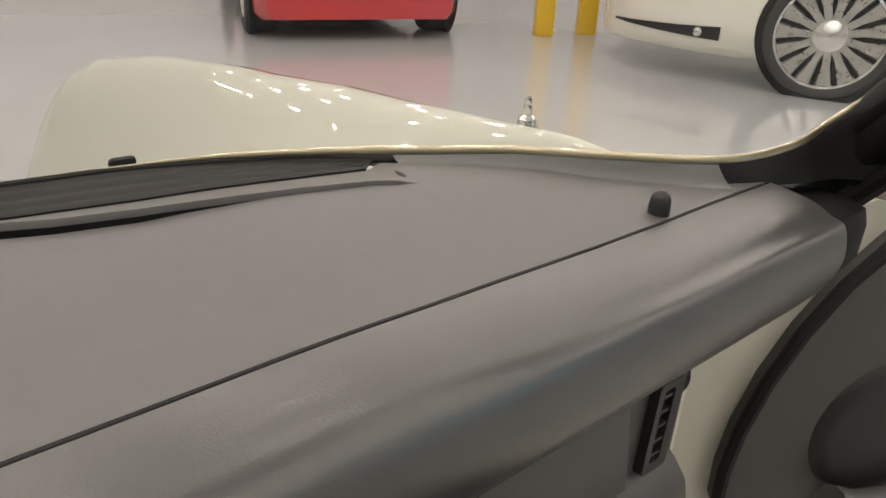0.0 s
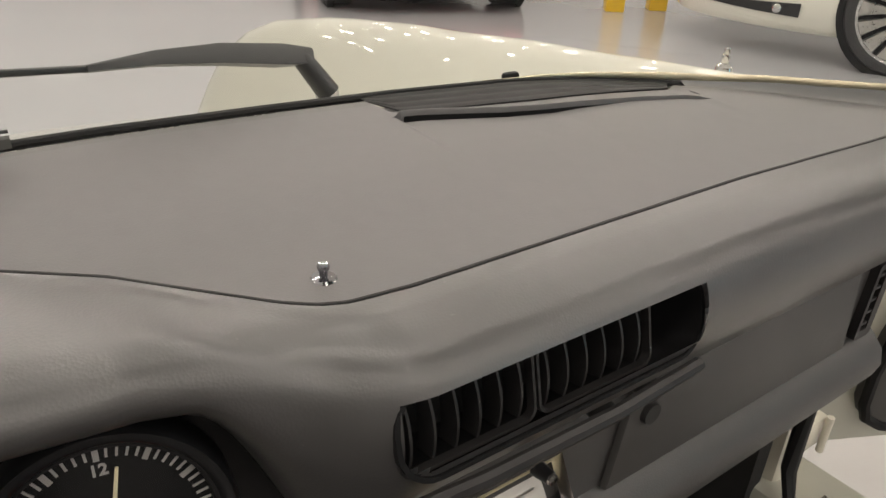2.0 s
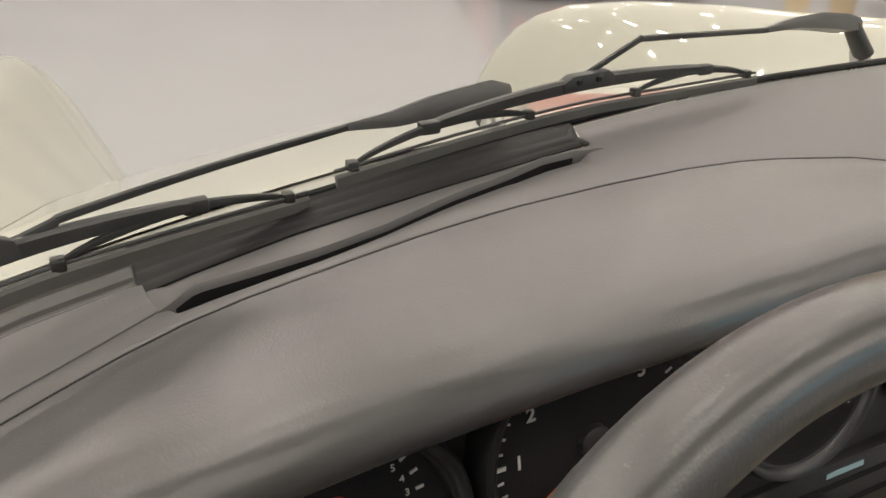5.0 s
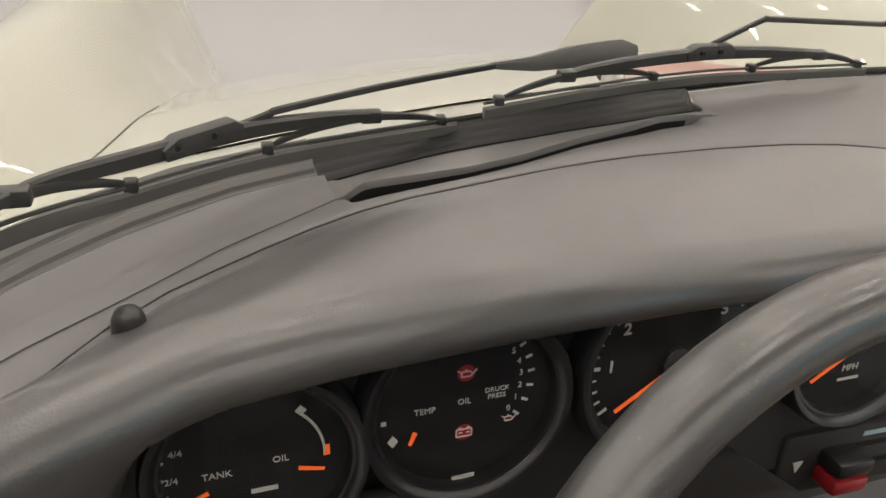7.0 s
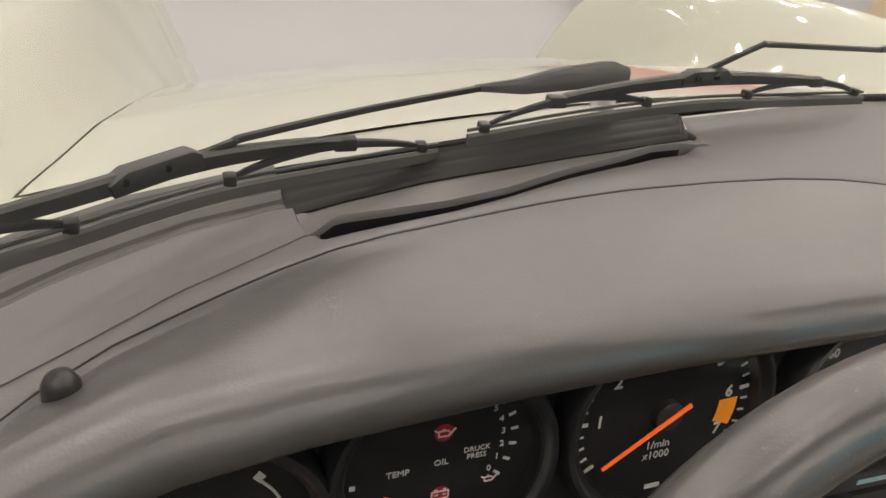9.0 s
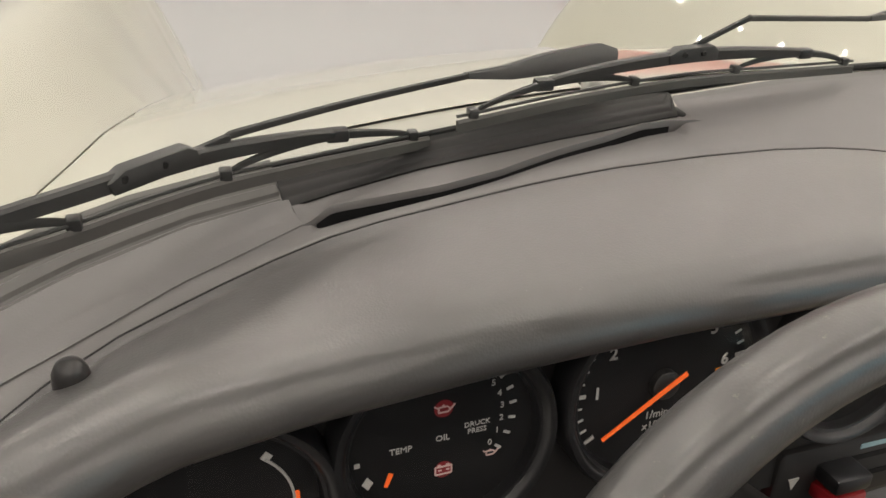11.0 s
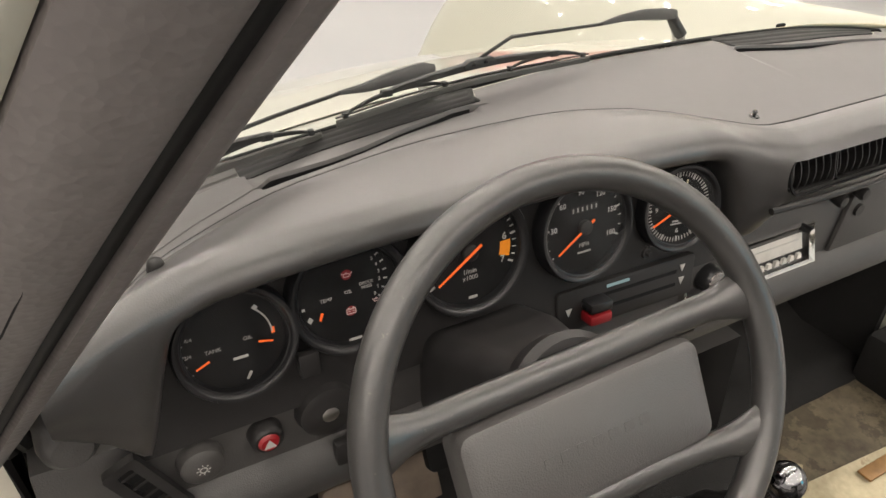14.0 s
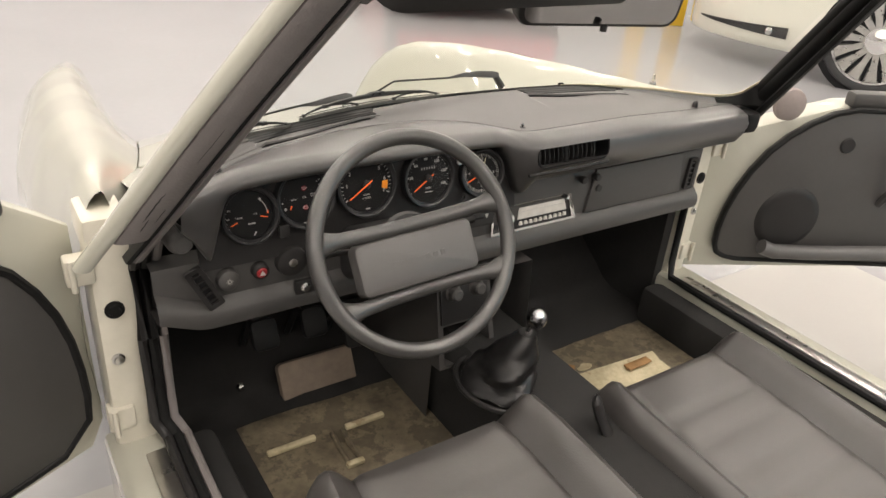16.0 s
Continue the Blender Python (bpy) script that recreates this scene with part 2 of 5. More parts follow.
def words(text, size, m, material, parent, name="lettering", bold=0.0):
    """Raised lettering in the built-in font, centred on the pose m."""
    cu = bpy.data.curves.new(name, "FONT")
    cu.body, cu.size, cu.align_x, cu.align_y, cu.extrude, cu.offset = text, size, "CENTER", "CENTER", 0.0002, bold
    cu.resolution_u = 2
    tmp = bpy.data.objects.new(name, cu)
    me = bpy.data.meshes.new_from_object(tmp)
    bpy.data.objects.remove(tmp)
    me.transform(m)
    me.materials.clear()
    me.materials.append(material)
    ob = new(name, me)
    ob.parent = parent
    return ob


# ---- room ----
def room():
    x0, x1, y0, y1, h = ROOM
    bm = bmesh.new()
    box(bm, x0, x1, y0, y1, -0.2, 0.0)
    tagged(part("floor", bm, M_FLOOR, smooth=False), "glossy grey epoxy floor of a car showroom", "floor", kind="structure")
    for name, b in (("wall_north", (x0, x1, y1, y1 + 0.2)), ("wall_south", (x0, x1, y0 - 0.2, y0)), ("wall_east", (x1, x1 + 0.2, y0 - 0.2, y1 + 0.2)), ("wall_west", (x0 - 0.2, x0, y0 - 0.2, y1 + 0.2))):
        bm = bmesh.new()
        box(bm, *b, 0, h)
        tagged(part(name, bm, M_WALL, smooth=False), "plain grey painted showroom wall", "wall", kind="structure")
    bm = bmesh.new()
    box(bm, x0 - 0.2, x1 + 0.2, y0 - 0.2, y1 + 0.2, h, h + 0.2)
    tagged(part("ceiling", bm, M_CEIL, smooth=False), "plain white showroom ceiling", "ceiling", kind="structure")
    lamp = thing("ceiling_light", "round white ceiling light with a glowing diffuser", "lamp", (0, 0, h), "ceiling lights")
    bm = bmesh.new()
    lathe(bm, [(0.08, -0.001), (0.13, -0.002), (0.13, -0.05), (0.12, -0.06), (0.10, -0.06)], None, 20)
    part("housing", bm, M_CEIL, lamp)
    bm = bmesh.new()
    lathe(bm, [(0.0, -0.066), (0.08, -0.064), (0.102, -0.055)], None, 20)
    part("diffuser", bm, M_LIGHT, lamp, "glowing warm white diffuser")
    for k in range(144):
        x, y = -7.6 + 1.55 * (k % 12), -7.5 + 1.55 * (k // 12)
        if k == 0:
            lamp.matrix_basis = pose(x, y, h)
        else:
            copy_thing(lamp, pose(x, y, h))


room()


def light_panel():
    ob = thing("light_panel", "glowing cyan light panel hung on wires from the showroom ceiling", "light panel", (4.3, -5.2, 1.75))
    bm = bmesh.new()
    box(bm, -0.78, 0.78, -0.06, 0.0, -0.66, 0.66, 0.012)
    part("housing", bm, M_CEIL, ob)
    bm = bmesh.new()
    box(bm, -0.72, 0.72, -0.004, 0.014, -0.60, 0.60, 0.006)
    part("diffuser", bm, M_CYAN, ob, "evenly lit cyan diffuser")
    for x in (-0.6, 0.6):
        bm = bmesh.new()
        tube(bm, [(x, -0.03, 0.655), (x, -0.03, ROOM[4] - 1.75)], 0.008, 8)
        part("hanger", bm, M_ALU, ob)
light_panel()

# ---- car body ----
body = thing("sports_car_body", "ivory white open sports car body with black trim", "car body", (0, 0.3, 0.0))

HOOD = [(0.24, 0.885), (0.32, 0.872), (0.5, 0.83), (0.7, 0.765), (0.9, 0.69), (1.1, 0.605), (1.25, 0.54), (1.45, 0.43), (1.6, 0.35)]
HOODX = [(0.09, 0.71), (0.16, 0.685), (0.25, 0.65), (0.3, 0.634), (0.4, 0.611), (0.5, 0.591), (0.7, 0.555), (1.0, 0.515), (1.3, 0.47), (1.7, 0.40)]
RIDGE = [(0.09, 0.858), (0.2, 0.868), (0.28, 0.862), (0.36, 0.857), (0.44, 0.850), (0.57, 0.843), (0.75, 0.826), (0.86, 0.819), (0.97, 0.807), (1.05, 0.799), (1.13, 0.789), (1.22, 0.773), (1.33, 0.752), (1.43, 0.716), (1.50, 0.675), (1.56, 0.622), (1.60, 0.565), (1.625, 0.50), (1.635, 0.40)]
RIDGEX = [(0.09, 0.73), (0.25, 0.715), (0.6, 0.69), (1.0, 0.655), (1.3, 0.615), (1.5, 0.58), (1.64, 0.55)]
SIDEX = [(0.09, 0.79), (0.24, 0.80), (0.5, 0.825), (0.8, 0.825), (1.2, 0.79), (1.47, 0.72), (1.64, 0.64)]


GLASS_BASE = [(0.0, 0.192), (0.1, 0.191), (0.2, 0.188), (0.3, 0.181), (0.4, 0.166), (0.45, 0.152), (0.51, 0.132), (0.55, 0.108), (0.585, 0.075), (0.615, 0.045), (0.645, 0.020), (0.675, 0.003), (0.72, -0.008), (0.78, -0.014)]
GLASS_BASE_L = [(0.0, 0.192), (0.1, 0.188), (0.17, 0.179), (0.242, 0.170), (0.315, 0.157), (0.367, 0.149), (0.428, 0.142), (0.475, 0.138), (0.507, 0.133), (0.55, 0.122), (0.588, 0.103), (0.62, 0.080), (0.66, 0.042), (0.70, -0.002), (0.74, -0.05)]


def base_y(x):
    """Where the glass meets the scuttle; the two sides differ a little."""
    return lin(GLASS_BASE if x > 0 else GLASS_BASE_L, abs(x))


def hood_z(x, y):
    return lin(HOOD, y) - 0.045 * (x / 0.5) ** 2


def front():
    ys = [0.305 + 0.02 * i for i in range(70)]
    bm = bmesh.new()
    rows = []
    for y in ys:
        e = lin(HOODX, y) - 0.0015
        rows.append([(e * u, y, hood_z(e * u, y)) for u in [k / 12 for k in range(-12, 13)]])
    loft(bm, rows)
    adopt(part("bonnet_lid", bm, M_WHITE), body)
    for s, nm in ((-1, "fender"), (1, "fender")):
        bm = bmesh.new()
        rows = []
        yy = [0.09 + 0.02 * i for i in range(66)] + [1.405 + 0.01 * i for i in range(24)]
        for y in yy:
            e, xr, zr, xo = lin(HOODX, y) + 0.0015, lin(RIDGEX, y), lin(RIDGE, y), lin(SIDEX, y)
            zh = min(hood_z(e, y), zr)
            r = []
            for k in range(10):
                t = k / 9
                c = (1 - math.cos(math.pi * t)) / 2
                c = 0.35 * c + 0.65 * math.sin(math.pi * t / 2)
                r.append((s * (e + (xr - e) * t), y, zh + (zr - zh) * c))
            for k in range(1, 11):
                a = math.pi / 2 * k / 10
                r.append((s * (xr + (xo - xr) * math.sin(a)), y, zr - 0.30 * (1 - math.cos(a))))
            r.append((s * (xo - 0.01), y, zr - 0.45))
            rows.append(r)
        loft(bm, rows)
        adopt(part(nm, bm, M_WHITE), body)
    bm = bmesh.new()
    rows = []
    for x in [-0.68 + 0.02 * i for i in range(69)]:
        a, b = base_y(x) + 0.004, 0.3035
        rows.append([(x, a + (b - a) * k / 5, 0.892 - 0.03 * max(0, (abs(x) - 0.4) / 0.25) + (hood_z(min(abs(x), 0.63), 0.3035) - 0.002 - 0.892 + 0.03 * max(0, (abs(x) - 0.4) / 0.25)) * k / 5) for k in range(6)])
    loft(bm, rows)
    adopt(part("cowl_panel", bm, M_WHITE), body)
    # dark tray under the shut lines
    bm = bmesh.new()
    rows = []
    for y in ys:
        rows.append([(x, y, hood_z(min(abs(x), 0.55), y) - 0.03) for x in (-0.66, -0.3, 0, 0.3, 0.66)])
    loft(bm, rows)
    adopt(part("gutter", bm, M_JAMB), body)


front()

# ---- windscreen ----
def top_z(x, y):
    side = max(0.0, min(1.0, (abs(x) - 0.30) / 0.28))
    return 0.902 - 0.011 * side * side * (3 - 2 * side) + 0.075 * max(0.0, y + 0.02) * (1 - 0.5 * (abs(x) / 0.6) ** 2)


SLOT = [(0.174, 0.149), (0.196, 0.147), (0.226, 0.139), (0.258, 0.130), (0.295, 0.124), (0.336, 0.120), (0.385, 0.117), (0.434, 0.112), (0.462, 0.103)]
SLOT_L = [(0.200, 0.134), (0.225, 0.131), (0.25, 0.128), (0.274, 0.122), (0.319, 0.111), (0.361, 0.0985), (0.393, 0.0925), (0.432, 0.0875), (0.45, 0.0855), (0.47, 0.082)]
GAP = [(0.176, 0.0), (0.184, 0.007), (0.21, 0.0065), (0.26, 0.0045), (0.32, 0.0022), (0.37, 0.001), (0.462, 0.0006)]
GAP_L = [(0.218, 0.0), (0.228, 0.004), (0.25, 0.0055), (0.28, 0.0026), (0.36, 0.002), (0.40, 0.003), (0.43, 0.006), (0.456, 0.009), (0.468, 0.0)]
RUBBER = [(0.165, 0.161), (0.23, 0.151), (0.305, 0.142), (0.399, 0.138), (0.47, 0.136)]
RUBBER_L = [(0.19, 0.146), (0.223, 0.142), (0.287, 0.132), (0.345, 0.1235), (0.403, 0.117), (0.453, 0.107), (0.48, 0.100)]
WELL, WELL_L = (0.172, 0.462), (0.203, 0.474)


def slot_y(x):
    """The front lip of the demister slot."""
    return lin(SLOT if x > 0 else SLOT_L, abs(x))


def slot_gap(x):
    return lin(GAP if x > 0 else GAP_L, abs(x)) if well(x) > 0 else 0.0


def well(x):
    """How far the strip behind a slot is sunk: 1 inside, 0 outside it."""
    a, b = WELL if x > 0 else WELL_L
    t = max(0.0, min(1.0, (abs(x) - a) / 0.010, (b - abs(x)) / (0.016 if x > 0 else 0.006)))
    return t * t * (3 - 2 * t)


def strip_y(x):
    """The inner edge of the rubber at the foot of the glass."""
    w = well(x)
    return base_y(x) - 0.006 + w * (lin(RUBBER if x > 0 else RUBBER_L, abs(x)) - base_y(x) + 0.006)


def screen():
    ob = thing("windscreen", "curved clear windscreen in a black rubber seal", "window", (0, 0.2, 0.9))
    bm = bmesh.new()
    rows = []
    for k in range(13):
        t = k / 12
        r = []
        for i in range(41):
            u = -1 + 2 * i / 40
            x = u * (0.69 - 0.15 * t)
            yb = base_y(u * 0.69) + 0.008
            yt = -0.23 - 0.07 * u * u
            r.append((x, yb + (yt - yb) * t, 0.900 - 0.03 * u * u + 0.35 * t))
        rows.append(r)
    loft(bm, rows)
    g = adopt(part("glass", bm, M_GLASS), ob)
    g.visible_shadow = False
    bm = bmesh.new()
    tube(bm, [(x, base_y(x) + 0.003, top_z(x, base_y(x))) for x in [-0.69 + 0.01 * i for i in range(120)]], 0.003, 8)
    adopt(part("seal", bm, M_RUB), ob)
    # ribbed rubber at the foot of the glass: black behind the slots, grey beside the driver
    prof = [(0.0, -0.005), (0.0, 0.0008), (0.05, 0.0022), (0.15, 0.0024), (0.19, 0.0008), (0.24, 0.0008), (0.28, 0.0030), (0.42, 0.0034), (0.46, 0.0016), (0.52, 0.0016), (0.56, 0.0040), (0.72, 0.0042), (0.76, 0.0026), (0.82, 0.0026), (0.86, 0.0045), (0.97, 0.0035), (1.0, 0.0)]
    for s, x0, x1, mt, nm in ((1, WELL[0], WELL[1] - 0.004, M_RUB, "inner_strip"), (-1, WELL_L[0], 0.478, M_RUB, "inner_strip"), (-1, 0.479, 0.70, M_RUBG, "glass_rubber")):
        bm = bmesh.new()
        rows = []
        for i in range(81):
            x = s * (x0 + (x1 - x0) * i / 80)
            if nm == "glass_rubber":
                a = lin([(0.478, 0.100), (0.523, 0.090), (0.571, 0.066), (0.607, 0.039), (0.66, -0.011), (0.70, -0.05)], -x)
            else:
                a = lin(RUBBER if s > 0 else RUBBER_L, abs(x)) - 0.001
            b = base_y(x) + 0.002
            q = min(1.0, 0.2 + i / 5) if nm == "inner_strip" else 1.0
            q = min(q, 0.2 + (80 - i) / 5) if s > 0 else q
            rows.append([(x, b + (a - b) * q * (1 - u), top_z(x, b + (a - b) * q * (1 - u)) + (0.22 if nm == "inner_strip" else 0.6) * dz * q + (0.004 * u if nm == "glass_rubber" else 0)) for u, dz in prof])
        loft(bm, rows)
        adopt(part(nm, bm, mt, angle=25), ob)
    # bright champagne strip at the foot of the glass, sweeping up into the pillar
    rise = [(0.28, 0.002), (0.5, 0.005), (0.56, 0.009), (0.62, 0.013), (0.66, 0.014), (0.70, 0.016)]
    line = spline([(x, base_y(x) + 0.004, top_z(x, base_y(x)) + lin(rise, x)) for x in (0.28, 0.36, 0.44, 0.5, 0.55, 0.585, 0.615, 0.645, 0.67, 0.70)] + [(0.728, -0.009, 0.914), (0.748, -0.014, 0.924), (0.765, -0.026, 0.942), (0.776, -0.048, 0.968)], 6)
    bm = bmesh.new()
    n = len(line) - 1
    tube(bm, line, [0.0005 + 0.0017 * min(1.0, k / 14, (n - k) / 12) for k in range(n + 1)], 12, flat=2.0)
    adopt(part("trim_strip", bm, M_GOLD, label="champagne metal trim strip"), ob)
    # leather rising to the strip, then black rubber into the pillar
    bm = bmesh.new()
    rows = []
    for p in line:
        if 0.47 < p[0] < 0.66:
            x, z = p[0], top_z(p[0], p[1]) - 0.0010
            d = 0.010 + 0.05 * max(0, x - 0.5)
            rows.append([(x, p[1] - 0.004 - d * (1 - u), z + (p[2] - z - 0.001) * u * u) for u in (0, 0.25, 0.5, 0.75, 1)])
    loft(bm, rows)
    adopt(part("pad_edge", bm, M_PAD), ob)
    bm = bmesh.new()
    rows = []
    for p in line:
        if p[0] > 0.63:
            x = p[0]
            z = top_z(x, base_y(x))
            w = 0.006 * min(1.0, (x - 0.63) / 0.08)
            rows.append([(x + 0.3 * w, p[1] - 0.005 - 1.6 * w, z - 0.003), (x + 0.3 * w, p[1] - 0.004 - w, z + 0.002 + 0.3 * (p[2] - z)), (x, p[1] - 0.003, p[2] - 0.001), (x, p[1] + 0.004, p[2] - 0.004), (x, p[1] + 0.006, z - 0.01)])
    loft(bm, rows)
    adopt(part("corner_rubber", bm, M_RUB), ob)
screen()


def ring_loft(ring, foot, rise, steps):
    """A bar of one horizontal section, leaning by rise (x, y for each metre of height)."""
    bm = bmesh.new()
    rows = []
    for z in steps:
        k = z - foot[2]
        w = 0.004 * math.sin(math.pi * min(1, max(0, k / 0.36)))
        rows.append([(foot[0] + x + rise[0] * k - w, foot[1] + y + rise[1] * k, z) for x, y in ring])
    loft(bm, rows, close_u=True, cap=True)
    return bm


def pillars():
    low, high = Vector((0.785, -0.012, 0.885)), Vector((0.655, -0.295, 1.235))
    path = [low + (high - low) * (k / 10) + Vector((0.006, 0, 0.006)) * math.sin(math.pi * k / 10) for k in range(-2, 11)]
    for dx, dy, r, mt in ((0.034, 0.010, 0.018, M_WHITE), (0.009, -0.004, 0.021, M_RUB), (0.006, 0.016, 0.015, M_RUB), (0.036, -0.012, 0.018, M_RUB)):
        bm = bmesh.new()
        tube(bm, [p + Vector((dx, dy, 0.0)) for p in path], r, 14)
        adopt(part("pillar" if mt is M_WHITE else "pillar_trim", bm, mt), body)
    # driver side: ivory outside, creased vinyl trim, black seals against the glass
    rise, foot = (0.505, -0.678), (-0.695, -0.10, 0.885)
    steps = [0.80 + 0.0145 * k for k in range(31)]
    for nm, mt, ring in (
            ("pillar", M_WHITE, [(-0.040, 0.020), (-0.040, -0.016), (-0.046, -0.018), (-0.054, -0.015), (-0.060, -0.008), (-0.062, 0.002), (-0.060, 0.014), (-0.052, 0.020)]),
            ("pillar_trim", M_PILLAR, [(-0.039, 0.015), (-0.040, -0.012), (-0.038, -0.019), (-0.030, -0.024), (-0.018, -0.0262), (-0.004, -0.0260), (0.004, -0.0235), (0.0075, -0.018), (0.0075, 0.012)]),
            ("pillar_seal", M_RUB, [(0.0078, 0.012), (0.0078, -0.0135), (0.011, -0.0165), (0.015, -0.0165), (0.017, -0.013), (0.017, 0.012)]),
            ("pillar_edge", M_PILLAR, [(0.0172, 0.012), (0.0172, -0.012), (0.021, -0.017), (0.028, -0.016), (0.034, -0.010), (0.037, -0.002), (0.036, 0.010)])):
        adopt(part(nm, ring_loft(ring, foot, rise, [z for z in steps if z > (0.855 if nm == "pillar_trim" else 0.0)], ), mt, angle=50), body)
    # hairline creases in the vinyl
    rng = random.Random(12)
    for x0, za, zb in ((-0.014, 0.985, 1.075), (-0.026, 0.90, 0.955), (-0.008, 0.89, 0.93), (-0.020, 0.875, 0.91)):
        bm = bmesh.new()
        pts = []
        for k in range(15):
            z = za + (zb - za) * k / 14
            h = z - foot[2]
            pts.append((foot[0] + x0 + rise[0] * h - 0.004 * math.sin(math.pi * min(1, max(0, h / 0.36))) + rng.uniform(-0.0008, 0.0008), foot[1] - 0.0254 + rise[1] * h, z))
        tube(bm, pts, [0.0009 * min(1, (k + 0.3) / 4, (14.3 - k) / 4) for k in range(15)], 6)
        adopt(part("crease", bm, M_RUB), body)
    bm = bmesh.new()
    tube(bm, spline([(-0.505, -0.345, 1.238), (-0.4, -0.285, 1.262), (0, -0.235, 1.275), (0.4, -0.265, 1.262), (0.64, -0.295, 1.235)]), 0.024, 10)
    adopt(part("header_rail", bm, M_PLASTG), body)
pillars()


def shell():
    """Sills, door posts, floor pan and tunnel."""
    for s in (-1, 1):
        bm = bmesh.new()
        box(bm, *sorted((s * 0.675, s * 0.79)), -1.3, 0.10, 0.14, 0.375, 0.012)
        adopt(part("sill", bm, M_WHITE), body)
        bm = bmesh.new()
        box(bm, *sorted((s * 0.70, s * 0.772)), 0.05, 0.16, 0.2, 0.83, 0.012)
        adopt(part("door_post", bm, M_JAMB), body)
        if s > 0:
            bm = bmesh.new()
            box(bm, 0.715, 0.768, -0.062, 0.049, 0.822, 0.878, 0.016)
            adopt(part("post_trim", bm, M_RUB), body)
    bm = bmesh.new()
    box(bm, -0.68, 0.68, -1.5, 0.75, 0.22, 0.25)
    adopt(part("floor_pan", bm, M_PAN, smooth=False), body)
    bm = bmesh.new()
    loft(bm, [[(x, y, z) for x, z in ((-0.13, 0.24), (-0.12, 0.40), (-0.08, 0.44), (0.08, 0.44), (0.12, 0.40), (0.13, 0.24))] for y in (-1.4, -0.6, 0.0, 0.6)])
    adopt(part("tunnel", bm, M_CARPET), body)
    bm = bmesh.new()
    box(bm, -0.7, 0.7, 0.60, 0.64, 0.24, 0.66)
    adopt(part("bulkhead", bm, M_CARPET), body)
    bm = bmesh.new()
    box(bm, -0.68, 0.68, -1.44, -1.40, 0.24, 0.98, 0.01)
    adopt(part("rear_bulkhead", bm, M_CARPET), body)
    for s in (-1, 1):
        bm = bmesh.new()
        box(bm, *sorted((s * 0.66, s * 0.69)), 0.062, 0.64, 0.24, 0.78)
        adopt(part("kick_panel", bm, M_CARPET), body)
shell()

# ---- dashboard ----
dash = thing("dashboard", "black grained leather dashboard with five round gauges", "dashboard", (0, 0, 0.62))
SEAM = [(-0.70, -0.10), (-0.65, -0.065), (-0.61, -0.026), (-0.592, -0.005), (-0.578, 0.010), (-0.555, 0.028), (-0.535, 0.039), (-0.513, 0.050), (-0.488, 0.061), (-0.462, 0.070), (-0.435, 0.0755), (-0.397, 0.080), (-0.349, 0.086), (-0.292, 0.0915), (-0.233, 0.0935), (-0.178, 0.0925), (-0.14, 0.088), (-0.115, 0.082), (-0.07, 0.066), (-0.032, 0.041), (-0.001, 0.012), (0.022, -0.009), (0.034, -0.017), (0.046, -0.0215), (0.076, -0.024), (0.139, -0.023), (0.24, -0.0215), (0.376, -0.019), (0.445, -0.0155), (0.54, -0.011), (0.625, -0.009), (0.71, -0.009)]
LIPY = [(-0.66, -0.078), (-0.611, -0.048), (-0.577, -0.030), (-0.55, -0.017), (-0.536, -0.012), (-0.49, -0.005), (-0.41, 0.001), (-0.32, 0.004), (-0.2, 0.004), (-0.12, 0.006), (-0.04, -0.002), (0.025, -0.024), (0.06, -0.032)]


def seam_y(x):
    return lin(SEAM, x)


def seam_w(x):
    """Half the seam's width; it closes up towards the driver's corner."""
    return lin([(-0.45, 0.0003), (-0.2, 0.0005), (0.0, 0.0010)], x)


